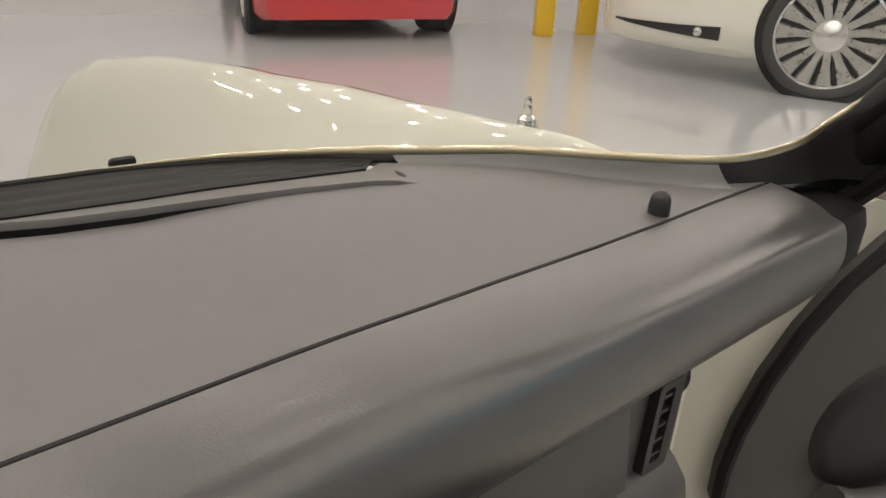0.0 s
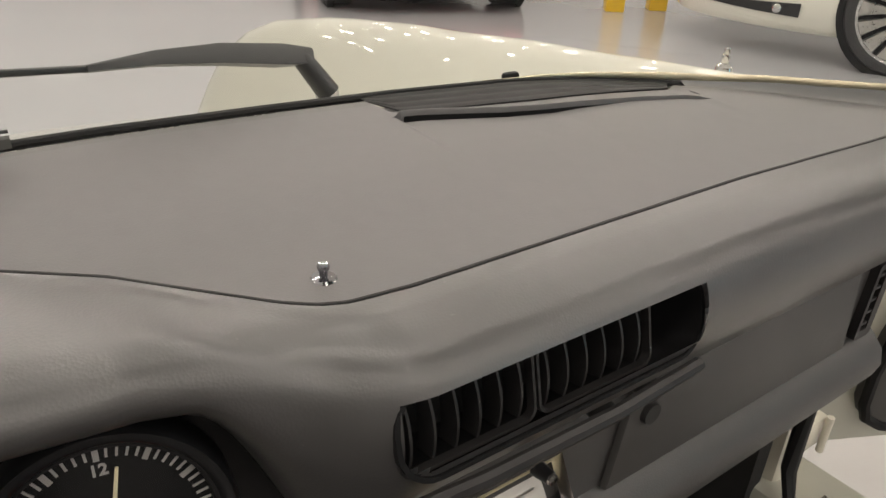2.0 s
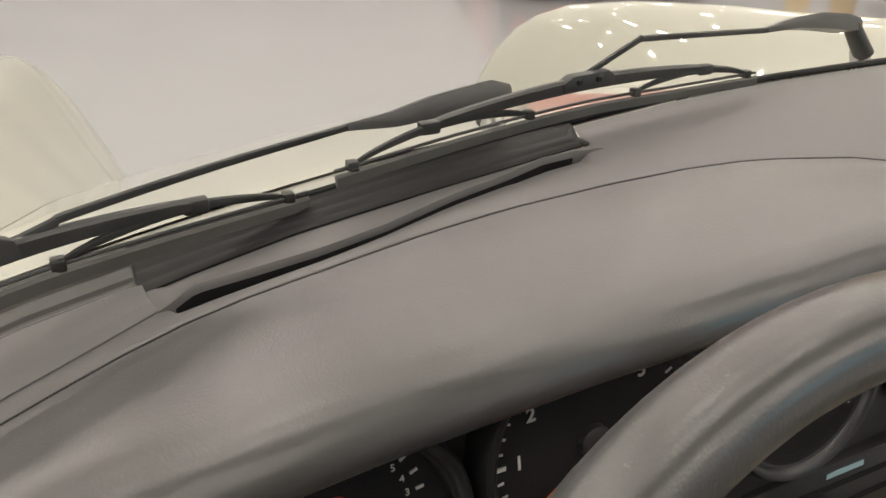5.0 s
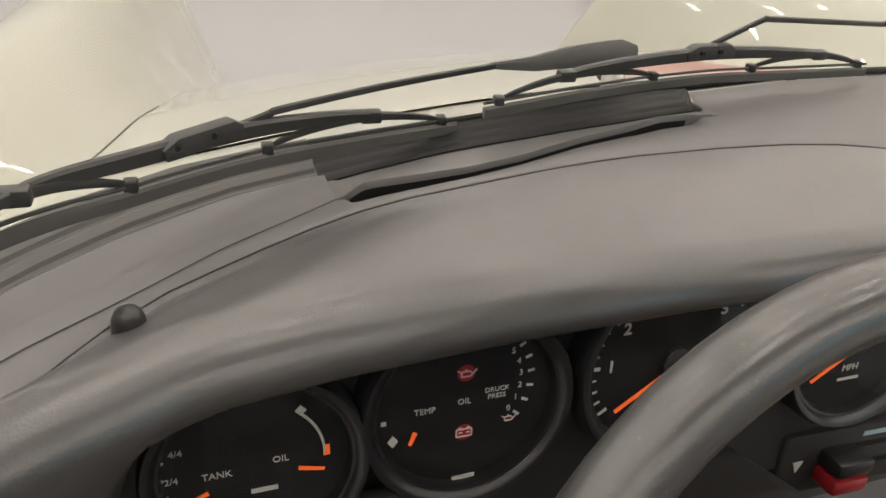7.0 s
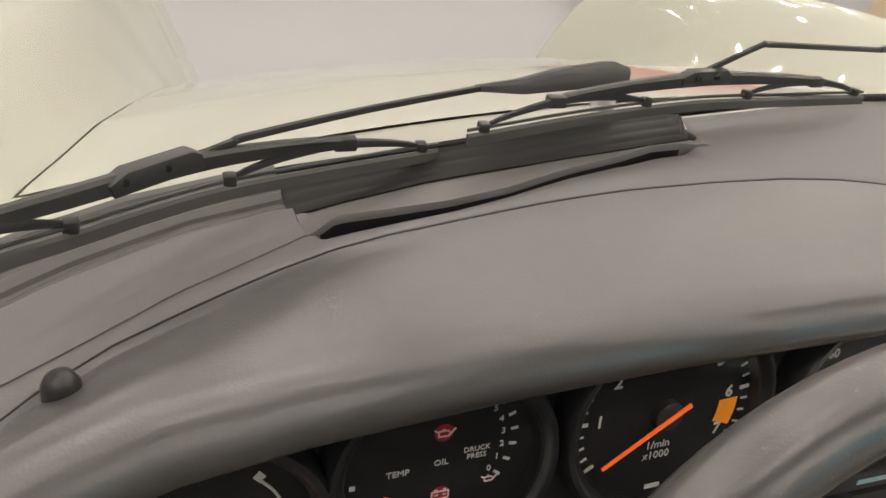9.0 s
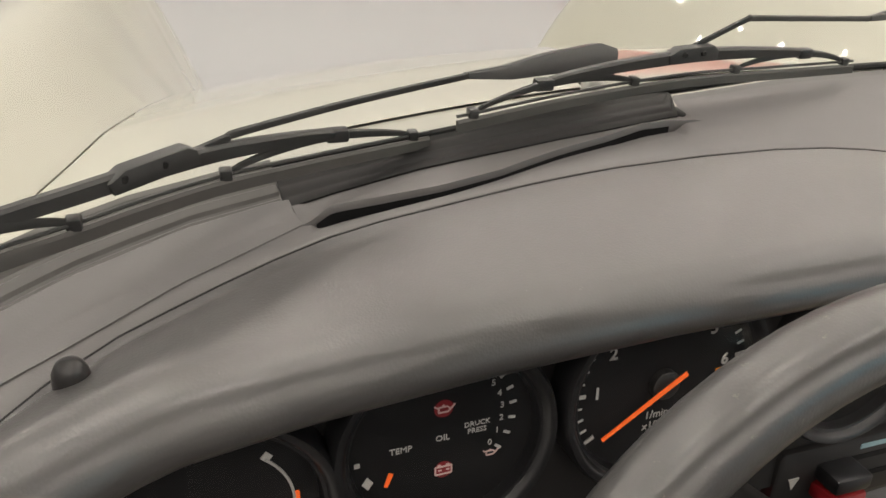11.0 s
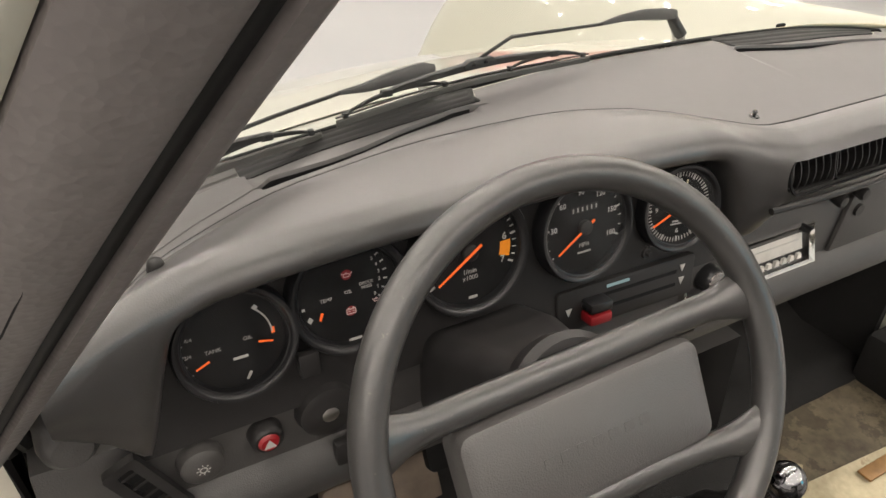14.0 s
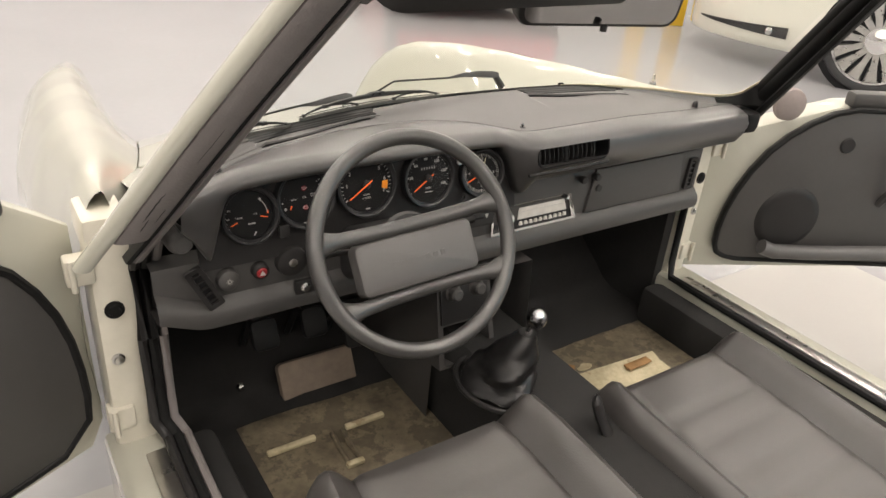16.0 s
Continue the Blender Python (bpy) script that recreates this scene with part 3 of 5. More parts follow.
def pads():
    xs = [-0.695 + 0.0025 * i for i in range(567)]
    bm = bmesh.new()
    rows = []
    for x in xs:
        w, a = well(x), seam_y(x)
        b = max(strip_y(x), a + 0.012)
        c = min(max(slot_y(x), a + 0.006), b - 0.004)
        g = min(slot_gap(x), b - c - 0.002)
        dip, over = 0.0045 * w * min(1.0, g / 0.003), 0.0016 * w
        r = [(x, a + seam_w(x), top_z(x, a) - 0.003), (x, a + seam_w(x) + 0.0005, top_z(x, a) - 0.0003)]
        for k in range(1, 10):
            y = a + (c - a) * k / 9
            r.append((x, y, top_z(x, y) - dip * (max(0, k - 4) / 5) ** 2))
        zc, deep = top_z(x, c), 0.014 * min(1.0, g / 0.004)
        r += [(x, c + 0.05 * g, zc - dip - 0.1 * deep), (x, c + 0.2 * g, zc - deep), (x, c + 0.9 * g, zc - deep), (x, c + 0.92 * g, zc - 0.0004 * w), (x, c + g + 0.0006 * w, zc + over)]
        for k in range(1, 6):
            y = c + g + 0.0006 * w + (b - c - g - 0.0006 * w) * k / 5
            r.append((x, y, top_z(x, y) + over * (1 - k / 5) - 0.0012 * w * k / 5))
        rows.append(r)
    loft(bm, rows)
    adopt(part("top_pad", bm, M_PAD), dash)

    def right(x):
        a = seam_y(x)
        z = top_z(x, a)
        k = z - 0.902
        return [(a - 0.0009, z - 0.003), (a - 0.0016, z - 0.0003), (a - 0.012, z - 0.001), (-0.043, 0.898 + k), (-0.057, 0.890 + 0.8 * k), (-0.067, 0.878), (-0.072, 0.863), (-0.072, 0.848), (-0.067, 0.832), (-0.057, 0.816), (-0.046, 0.803), (-0.015, 0.797)]

    def left(x):
        a = seam_y(x)
        z = top_z(x, a)
        d = lin(LIPY, x)
        return [(a - seam_w(x), z - 0.003), (a - seam_w(x) - 0.0006, z - 0.0003), (a - 0.006, z - 0.0006), ((a + d + 0.006) / 2, (z + 0.9063) / 2 + 0.0006), (d + 0.006, 0.9063), (d - 0.006, 0.9042), (d - 0.0145, 0.899), (d - 0.0205, 0.891), (d - 0.022, 0.884), (d - 0.018, 0.8775), (d - 0.006, 0.8745), (d + 0.02, 0.876)]

    def end(x, low):
        """The side of the gauge hood: the lip runs down to z = low."""
        if x < -0.3:
            d = lin(LIPY, x)
            low = lin([(-0.655, 0.846), (-0.632, 0.815), (-0.605, low)], x)
            return left(x)[:7] + [(d - 0.0212, 0.889), (d - 0.0235, low + 0.78 * (0.889 - low)), (d - 0.020, low + 0.46 * (0.889 - low)), (d - 0.008, low + 0.004), (0.0, low)]
        return left(x)[:3] + [(-0.033, 0.897), (-0.046, 0.888), (-0.055, 0.873), (-0.058, 0.853), (-0.056, 0.828), (-0.050, 0.800), (-0.042, 0.776), (-0.030, low + 0.004), (0.0, low)]

    def mix(A, B, w):
        return [(ya + (yb - ya) * w, za + (zb - za) * w) for (ya, za), (yb, zb) in zip(A, B)]

    def section(x):
        if x > -0.3:
            A = mix(left(x), end(x, 0.752), lerp_table([(-0.025, 0.0), (0.046, 1.0)], x))
            return mix(A, right(x), lerp_table([(0.022, 0.0), (0.062, 1.0)], x))
        return mix(end(x, 0.765), left(x), lerp_table([(-0.612, 0.0), (-0.562, 1.0)], x))

    bm = bmesh.new()
    rows = []
    for x in [-0.655 + 0.005 * i for i in range(271)]:
        sec = section(x)
        fine = spline([(x, y, z) for y, z in sec[2:]], 4)
        rows.append([(x, y, z) for y, z in sec[:2]] + fine)
    loft(bm, rows)
    hole = [f for f in bm.faces if 0.045 < f.calc_center_median().x < 0.231 and 0.845 < f.calc_center_median().z < 0.878 and f.calc_center_median().y < -0.05]
    bmesh.ops.delete(bm, geom=hole, context="FACES")
    adopt(part("lower_pad", bm, M_LIP), dash)
    bm = bmesh.new()
    rows = []
    for x in [-0.69 + 0.02 * i for i in range(67)]:
        sh = lin([(-0.69, 0.030), (-0.62, 0.0), (0.6, 0.0)], x)
        zt = lerp_table([(0.02, 0.752), (0.06, 0.797)], x)
        rows.append([(x, y, z + (sh if z < 0.70 else 0)) for y, z in ((0.03, zt + 0.003), (-0.010, zt), (-0.014, zt - 0.01), (-0.014, 0.682), (-0.022, 0.675), (-0.032, 0.664), (-0.036, 0.648), (-0.032, 0.633), (-0.018, 0.625), (0.05, 0.622))])
    loft(bm, rows)
    adopt(part("fascia", bm, M_PLASTG), dash)
    bm = bmesh.new()
    slab(bm, [(-0.325, -0.075), (0.325, -0.075), (0.325, 0.075), (-0.325, 0.075)], 0.004, pose(-0.29, -0.007, 0.812, 78, 0, 0) @ pose(0, 0, -0.006))
    adopt(part("gauge_panel", bm, M_PLAST), dash)
pads()


def pad_fittings():
    # near-black liners paint the shade inside the demister slots and at their scooped ends
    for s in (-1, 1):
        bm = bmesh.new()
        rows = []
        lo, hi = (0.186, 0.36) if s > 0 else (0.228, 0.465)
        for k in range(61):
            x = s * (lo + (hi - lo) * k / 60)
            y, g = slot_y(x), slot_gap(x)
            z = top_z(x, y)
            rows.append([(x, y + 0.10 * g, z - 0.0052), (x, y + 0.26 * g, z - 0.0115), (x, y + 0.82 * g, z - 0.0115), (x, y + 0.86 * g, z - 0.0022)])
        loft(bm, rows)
        adopt(part("slot_shade_liner", bm, M_FACE), dash)
        for e, w in ((WELL if s > 0 else WELL_L)[0] + 0.004, 0.016), ((WELL if s > 0 else WELL_L)[1] - 0.006, 0.013):
            if s < 0 and e > 0.4:
                continue
            y0, y1 = slot_y(s * e) + 0.004, strip_y(s * e) - 0.002
            bm = bmesh.new()
            tube(bm, [(s * (e + 0.004 * math.sin(3.1 * k / 7)), y0 + (y1 - y0) * k / 7, top_z(s * e, y0) - 0.0012) for k in range(8)], [0.0015, 0.0035, 0.005, 0.0055, 0.0055, 0.005, 0.004, 0.002], 10, flat=0.35)
            adopt(part("slot_end_shade", bm, M_RUB), dash)
    # piping in the seam
    bm = bmesh.new()
    pts = [(x, seam_y(x), top_z(x, seam_y(x)) - 0.0011) for x in [-0.60 + 0.005 * i for i in range(258)]]
    tube(bm, pts, 0.0009, 6)
    adopt(part("piping", bm, M_RUB), dash)
    # raised corner trim at the windscreen post
    low = [(0.468, 0.084), (0.531, 0.053), (0.574, 0.024), (0.61, 0.0), (0.66, -0.045)]
    mid = [(0.474, 0.090), (0.528, 0.065), (0.575, 0.040), (0.612, 0.012), (0.66, -0.032)]
    top = [(0.480, 0.099), (0.523, 0.089), (0.571, 0.065), (0.607, 0.038), (0.66, -0.012)]
    bm = bmesh.new()
    rows = []
    for k in range(25):
        x = -0.472 - 0.19 * k / 24
        a, c, d = lin(low, -x), lin(mid, -x), lin(top, -x)
        z = top_z(x, a)
        rows.append([(x, a, z - 0.003), (x, a + 0.0006, z + 0.0008), (x - 0.002, c - 0.0016, z + 0.0016), (x - 0.002, c, z + 0.0021), (x - 0.003, c + 0.0016, z + 0.0030), (x - 0.004, d - 0.0012, z + 0.0062), (x - 0.004, d, z + 0.0056), (x - 0.004, d + 0.004, z - 0.002)])
    loft(bm, rows, cap=True)
    adopt(part("corner_trim", bm, M_PAD, angle=28), dash)
    # rubber knobs and the chrome stud
    for x in (-0.569, 0.574):
        bm = bmesh.new()
        q, up = (1.02, 0.003) if x < 0 else (1.05, 0.001)
        lathe(bm, [(q * r, q * h) for r, h in ((0.0, 0.0132), (0.0022, 0.0130), (0.0044, 0.0116), (0.0060, 0.0085), (0.0066, 0.004), (0.0067, 0.0), (0.0068, -0.006))], Matrix.Translation((x, 0.0, top_z(x, 0) + up)), 24)
        adopt(part("knob", bm, M_BOOT, label="round black rubber knob"), dash)
    bm = bmesh.new()
    lathe(bm, [(0.0, 0.0090), (0.0022, 0.0088), (0.0028, 0.0075), (0.0026, 0.0062), (0.0018, 0.005), (0.0018, 0.003), (0.0052, 0.0026), (0.0062, 0.0015), (0.0062, -0.004)], Matrix.Translation((0.045, -0.001, 0.9015)), 24)
    adopt(part("stud", bm, M_KNOB, label="small chrome press stud"), dash)
    # centre air vent; near-black surround and duct paint in the shade of its depth
    vent = new("air_vent")
    vent["label"] = "black centre air vent with upright slats"
    adopt(vent, dash)
    vy = -0.0695
    m = pose(0.138, vy, 0.861, 76, 0, 0)
    bm = bmesh.new()
    out, inn = rrect(0.194, 0.047, 0.020, 6), rrect(0.189, 0.043, 0.018, 6)
    rows = [[m @ Vector((x, y, z)) for x, y in ring] for ring, z in ((out, -0.012), (out, -0.003), (inn, -0.003), (inn, -0.04))]
    loft(bm, rows, close_u=True)
    part("vent_surround", bm, M_FACE, vent)
    bm = bmesh.new()
    slab(bm, rrect(0.193, 0.046, 0.018, 6), 0.002, m @ pose(0, 0, -0.042))
    part("duct", bm, M_FACE, vent)
    for cx, w in ((-0.0590, 0.073), (0.0175, 0.077)):
        bm = bmesh.new()
        o, i2 = rrect(w, 0.036, 0.006, 4, cx), rrect(w - 0.003, 0.033, 0.005, 4, cx)
        loft(bm, [[m @ Vector((x, y, z)) for x, y in ring] for ring, z in ((o, -0.010), (o, -0.005), (i2, -0.005), (i2, -0.010))], close_u=True, close_v=True)
        part("vent_frame", bm, M_PLAST, vent)
        for k in range(6):
            x = cx - w / 2 + w * (k + 0.6) / 6.2
            bm = bmesh.new()
            loft(bm, [[m @ Vector((x + q, y, z + 0.004 * (1 - (y / 0.0165) ** 2))) for q, z in ((-0.0006, -0.022), (-0.0007, -0.010), (0.0007, -0.010), (0.0006, -0.022))] for y in [-0.0165 + 0.0033 * n for n in range(11)]], close_u=True)
            part("slat", bm, M_PLAST, vent)
    bm = bmesh.new()
    tube(bm, [(0.02, -0.070, 0.828), (0.08, -0.077, 0.831), (0.16, -0.078, 0.831), (0.228, -0.075, 0.832)], 0.004, 8)
    adopt(part("vent_rail", bm, M_PLAST), dash)
    # vent knobs below
    for x in (0.215, 0.257):
        bm = bmesh.new()
        lathe(bm, [(0.0, 0.016), (0.007, 0.0155), (0.009, 0.012), (0.007, 0.0), (0.004, -0.004)], pose(x, -0.02, 0.772, 90, 0, 0), 18)
        adopt(part("vent_knob", bm, M_PLAST), dash)
    # glove box lid
    bm = bmesh.new()
    slab(bm, [(0.245, 0.682), (0.566, 0.682), (0.548, 0.786), (0.262, 0.786)], 0.006, Matrix.Translation((0, -0.0155, 0)) @ pose(0, 0, 0, 90, 0, 0), 0.0025)
    adopt(part("glovebox_lid", bm, M_PLASTG), dash)
    bm = bmesh.new()
    lathe(bm, [(0.0, 0.004), (0.008, 0.004), (0.009, 0.0)], pose(0.275, -0.0215, 0.74, 90, 0, 0), 18)
    adopt(part("glovebox_lock", bm, M_PLAST), dash)
    # side slot vents
    for a, b in ((Vector((0.599, -0.018, 0.757)), Vector((0.596, -0.018, 0.692))), (Vector((-0.628, -0.030, 0.745)), Vector((-0.598, -0.030, 0.682)))):
        u = (b - a).normalized()
        m = Matrix.Translation((a + b) / 2) @ pose(0, 0, 0, 90, 0, 0) @ pose(0, 0, 0, 0, 0, math.degrees(math.atan2(u.z, u.x)))
        Ls = (b - a).length
        sv = new("side_vent")
        adopt(sv, dash)
        bm = bmesh.new()
        o, i2 = rrect(Ls + 0.016, 0.030, 0.004, 2), rrect(Ls, 0.013, 0.002, 2)
        loft(bm, [[m @ Vector((x, y, z)) for x, y in ring] for ring, z in ((o, -0.004), (o, 0.004), (i2, 0.003), (i2, -0.004))], close_u=True)
        part("surround", bm, M_PLAST, sv)
        bm = bmesh.new()
        slab(bm, rrect(Ls, 0.014, 0.002, 2), 0.001, m @ pose(0, 0, -0.003))
        part("duct", bm, M_FACE, sv)
        for k in range(5):
            bm = bmesh.new()
            x = -Ls / 2 + Ls * (k + 0.5) / 5
            box(bm, x - 0.0015, x + 0.0015, -0.0065, 0.0065, -0.002, 0.002, 0, m)
            part("slat", bm, M_PLAST, sv, smooth=False)
    # end caps of the pad
    bm = bmesh.new()
    rows = []
    for x, k in ((0.688, 1.0), (0.705, 0.86), (0.722, 0.66), (0.738, 0.42), (0.748, 0.18)):
        rows.append([(x, -0.03 + (y + 0.03) * k, 0.845 + (z - 0.845) * k) for y, z in ((0.03, 0.885), (-0.02, 0.888), (-0.043, 0.885), (-0.057, 0.878), (-0.067, 0.868), (-0.072, 0.855), (-0.070, 0.838), (-0.060, 0.820), (-0.046, 0.803), (0.0, 0.797))])
    loft(bm, rows, cap=True)
    adopt(part("end_cap", bm, M_LIP), dash)
    bm = bmesh.new()
    lathe(bm, [(0.0, 0.012), (0.013, 0.011), (0.018, 0.006), (0.020, -0.004), (0.018, -0.03)], pose(-0.651, -0.062, 0.822, 90, 0, 8), 28)
    adopt(part("side_cap", bm, M_PLASTG, label="round grey plastic side cap"), dash)
pad_fittings()


def gpose(x, z, out=0.0, turn=0.0):
    """A pose on the gauge panel: x right, y up, z towards the driver."""
    return pose(x, -0.006 + (z - 0.815) * 0.21, z, 78, 0, 0) @ pose(0, 0, out + 0.012, 0, 0, turn)


GAUGES = {"fuel": (-0.5255, 0.8205, 0.0445), "oil": (-0.4263, 0.833, 0.0485), "tach": (-0.3085, 0.838, 0.0545), "speed": (-0.178, 0.830, 0.0505), "clock": (-0.0575, 0.8265, 0.0425)}
DIAL = -0.006


def gauge(key, label):
    x, z, r = GAUGES[key]
    g = new("gauge")
    g["label"] = label
    adopt(g, dash)
    m = gpose(x, z)
    if key == "clock":
        m = Matrix.Translation((0, -0.005, 0)) @ pose(x, m.translation.y, z) @ pose(0, 0, 0, 0, 0, -9) @ pose(0, 0, 0, 78, 0, 0)
    bm = bmesh.new()
    lathe(bm, [(r + 0.006, -0.016), (r + 0.006, 0.001), (r + 0.0045, 0.004), (r + 0.002, 0.004), (r + 0.0005, 0.003), (r - 0.001, 0.0003), (r - 0.0025, 0.0), (r - 0.003, -0.002), (r - 0.004, DIAL - 0.002)], m, 56)
    part("bezel", bm, M_GLOSS, g, "glossy black ring")
    bm = bmesh.new()
    lathe(bm, [(0.0, DIAL), (r - 0.003, DIAL), (r - 0.003, DIAL - 0.004)], m, 48)
    part("dial", bm, M_FACE, g)
    bm = bmesh.new()
    lathe(bm, [(0.0, 0.0005), (r - 0.0025, 0.0)], m, 48)
    gl = part("dial_glass", bm, M_LENS, g)
    gl.visible_shadow = False
    return g, m @ pose(0, 0, DIAL + 0.0004), r


def bar(g, m, a, b, w, material, name="mark", h=0.0006):
    """A flat ink bar between two points of a dial."""
    a, b = Vector(a), Vector(b)
    d = (b - a).normalized()
    n = Vector((-d.y, d.x)) * w / 2
    bm = bmesh.new()
    slab(bm, [tuple(a + n), tuple(a - n), tuple(b - n), tuple(b + n)], h, m)
    return part(name, bm, material, g, smooth=False)


def polar(r, turn):
    return (-r * math.sin(radians(turn)), r * math.cos(radians(turn)))


def ticks(g, m, r0, r1, a0, a1, n, w, material=None):
    """One joined ring of alike scale marks."""
    bm = bmesh.new()
    for k in range(n):
        t = a0 + (a1 - a0) * k / max(1, n - 1)
        slab(bm, [(-w / 2, r0), (w / 2, r0), (w / 2, r1), (-w / 2, r1)], 0.0005, m @ pose(0, 0, 0, 0, 0, t))
    part("scale", bm, material or M_DIAL, g, smooth=False)


def hand(g, m, turn, r0, r1, w, material, z=0.003, at=(0, 0)):
    bm = bmesh.new()
    slab(bm, [(-w / 2, r0), (w / 2, r0), (w * 0.35, r1), (-w * 0.35, r1)], 0.0009, m @ pose(at[0], at[1], z, 0, 0, turn))
    part("needle", bm, material, g, smooth=False)


def hub(g, m, r, h=0.006, at=(0, 0)):
    bm = bmesh.new()
    lathe(bm, [(0.0, h), (r * 0.8, h), (r, h - 0.001), (r, 0.0)], m @ pose(at[0], at[1], 0), 24)
    part("hub", bm, M_PLAST, g)


def at2(m, x, y, turn=0):
    return m @ pose(x, y, 0.0003, 0, 0, turn)


def gauges():
    # fuel and oil level
    g, m, r = gauge("fuel", "round fuel and oil level gauge")
    words("TANK", 0.0048, at2(m, -0.018, -0.003), M_DIAL, g)
    words("OIL", 0.0048, at2(m, 0.010, 0.0), M_DIAL, g)
    words("4/4", 0.0045, at2(m, -0.034, 0.012), M_DIAL, g)
    words("2/4", 0.0045, at2(m, -0.037, -0.002), M_DIAL, g)
    bar(g, m, (-0.004, -0.015), (0.008, -0.015), 0.0022, M_DIAL, "maker_mark")
    for k in range(4):
        bar(g, m, polar(0.040, 78 + 13 * k), polar(0.044, 78 + 13 * k), 0.0012, M_DIAL)
    hand(g, m, 112, 0.024, 0.036, 0.0018, M_NEED)
    bm = bmesh.new()
    tube(bm, [m @ Vector((*polar(0.030, -40 - 5 * k), 0.0006)) for k in range(11)], 0.0007, 6)
    part("arc", bm, M_DIAL, g)
    bm = bmesh.new()
    slab(bm, [(0, 0.0028), (-0.0026, 0), (0, -0.0028), (0.0026, 0)], 0.0006, m @ pose(0.020, 0.024, 0))
    part("mark", bm, M_DIAL, g, smooth=False)
    bar(g, m, polar(0.031, -84), polar(0.031, -94), 0.003, M_NEED, "low_mark")
    hand(g, m, -104, 0.018, 0.030, 0.0018, M_NEED)
    bar(g, m, (0.004, -0.036), (0.008, -0.030), 0.0022, M_DIAL)
    # oil temperature and pressure
    g, m, r = gauge("oil", "round oil temperature and pressure gauge with red lamps")
    words("TEMP", 0.0045, at2(m, -0.021, -0.001), M_DIAL, g)
    words("OIL", 0.0045, at2(m, -0.001, 0.001), M_DIAL, g)
    words("DRUCK\nPRESS", 0.0038, at2(m, 0.0160, 0.0032), M_DIAL, g)
    for k, n in enumerate("543210"):
        a = radians(35 - 14.6 * k)
        c, d = math.cos(a), math.sin(a)
        words(n, 0.0046, at2(m, 0.0012 + 0.0273 * c, 0.0095 + 0.0273 * d), M_DIAL, g)
        bar(g, m, (0.0012 + 0.0310 * c, 0.0095 + 0.0310 * d), (0.0012 + 0.0345 * c, 0.0095 + 0.0345 * d), 0.0013, M_DIAL)
    for x, y in ((-0.0005, 0.0168), (-0.0005, -0.0168)):
        bm = bmesh.new()
        lathe(bm, [(0.0, 0.0002), (0.0046, 0.0002)], m @ pose(x, y, 0), 24)
        part("warning_lamp", bm, M_REDL, g, "dim red warning lamp")
    # oil can: body, spout and handle; battery: case and terminals
    can = (((-0.0030, 0.0150), (0.0015, 0.0150)), ((-0.0030, 0.0150), (-0.0030, 0.0178)), ((-0.0030, 0.0178), (0.0012, 0.0178)), ((0.0015, 0.0150), (0.0048, 0.0184)), ((0.0012, 0.0178), (0.0024, 0.0166)), ((-0.0050, 0.0186), (-0.0030, 0.0172)), ((-0.0014, 0.0178), (-0.0004, 0.0190)))
    battery = (((-0.0045, -0.0192), (0.0035, -0.0192)), ((-0.0045, -0.0150), (0.0035, -0.0150)), ((-0.0045, -0.0192), (-0.0045, -0.0150)), ((0.0035, -0.0192), (0.0035, -0.0150)), ((-0.0034, -0.0141), (-0.0018, -0.0141)), ((0.0008, -0.0141), (0.0024, -0.0141)), ((-0.0032, -0.0170), (-0.0014, -0.0170)), ((0.0008, -0.0170), (0.0024, -0.0170)))
    for a, b in can + battery:
        bar(g, m, a, b, 0.0007, M_PINK, "lamp_symbol")
    for a, b in can:
        bar(g, m, (0.0235 + 0.8 * a[0], -0.0265 + 0.8 * a[1]), (0.0235 + 0.8 * b[0], -0.0265 + 0.8 * b[1]), 0.0006, M_PINK, "oil_symbol")
    bm = bmesh.new()
    slab(bm, [(0, 0.0034), (-0.0026, 0), (0, -0.0034), (0.0026, 0)], 0.0006, m @ pose(-0.0368, -0.0150, 0))
    part("mark", bm, M_DIAL, g, smooth=False)
    bar(g, m, (-0.0425, -0.004), (-0.040, -0.004), 0.0022, M_DIAL)
    hand(g, m, 158, -0.0035, 0.0035, 0.0022, M_NEED, at=(-0.0280, -0.0130))
    bar(g, m, (-0.006, -0.044), (0.006, -0.044), 0.0026, M_DIAL, "maker_mark")
    # rev counter
    g, m, r = gauge("tach", "round rev counter with an orange redline")
    for n in range(8):
        a = 122 - 33.8 * n
        bar(g, m, polar(0.0448, a), polar(0.0505, a), 0.0020, M_DIAL)
        if n:
            words(str(n), 0.0095, at2(m, *polar(0.0382, a)), M_DIAL, g, bold=0.0002)
    ticks(g, m, 0.0465, 0.0505, 122 - 8.45, 122 - 33.8 * 6.75, 27, 0.0011)
    bm = bmesh.new()
    loft(bm, [[m @ Vector((*polar(rr, -87 - 4.4 * k), 0.0005)) for rr in (0.0325, 0.0440)] for k in range(6)])
    part("redline", bm, M_ORANGE, g)
    words("1/min\nx1000", 0.0065, at2(m, -0.001, -0.022), M_DIAL, g)
    bar(g, m, (-0.004, -0.045), (0.005, -0.045), 0.0026, M_DIAL, "maker_mark")
    hand(g, m, 122, -0.012, 0.043, 0.0026, M_NEED, 0.0052)
    hub(g, m, 0.0080, 0.005)
    # speedometer
    g, m, r = gauge("speed", "round speedometer with an odometer")
    for k, n in enumerate((30, 60, 90, 120, 150, 180)):
        a = 83.5 - 39.3 * k
        words(str(n), 0.0078, at2(m, *polar(0.0365, a)), M_DIAL, g, bold=0.00015)
        bar(g, m, polar(0.042, a), polar(0.0475, a), 0.0018, M_DIAL)
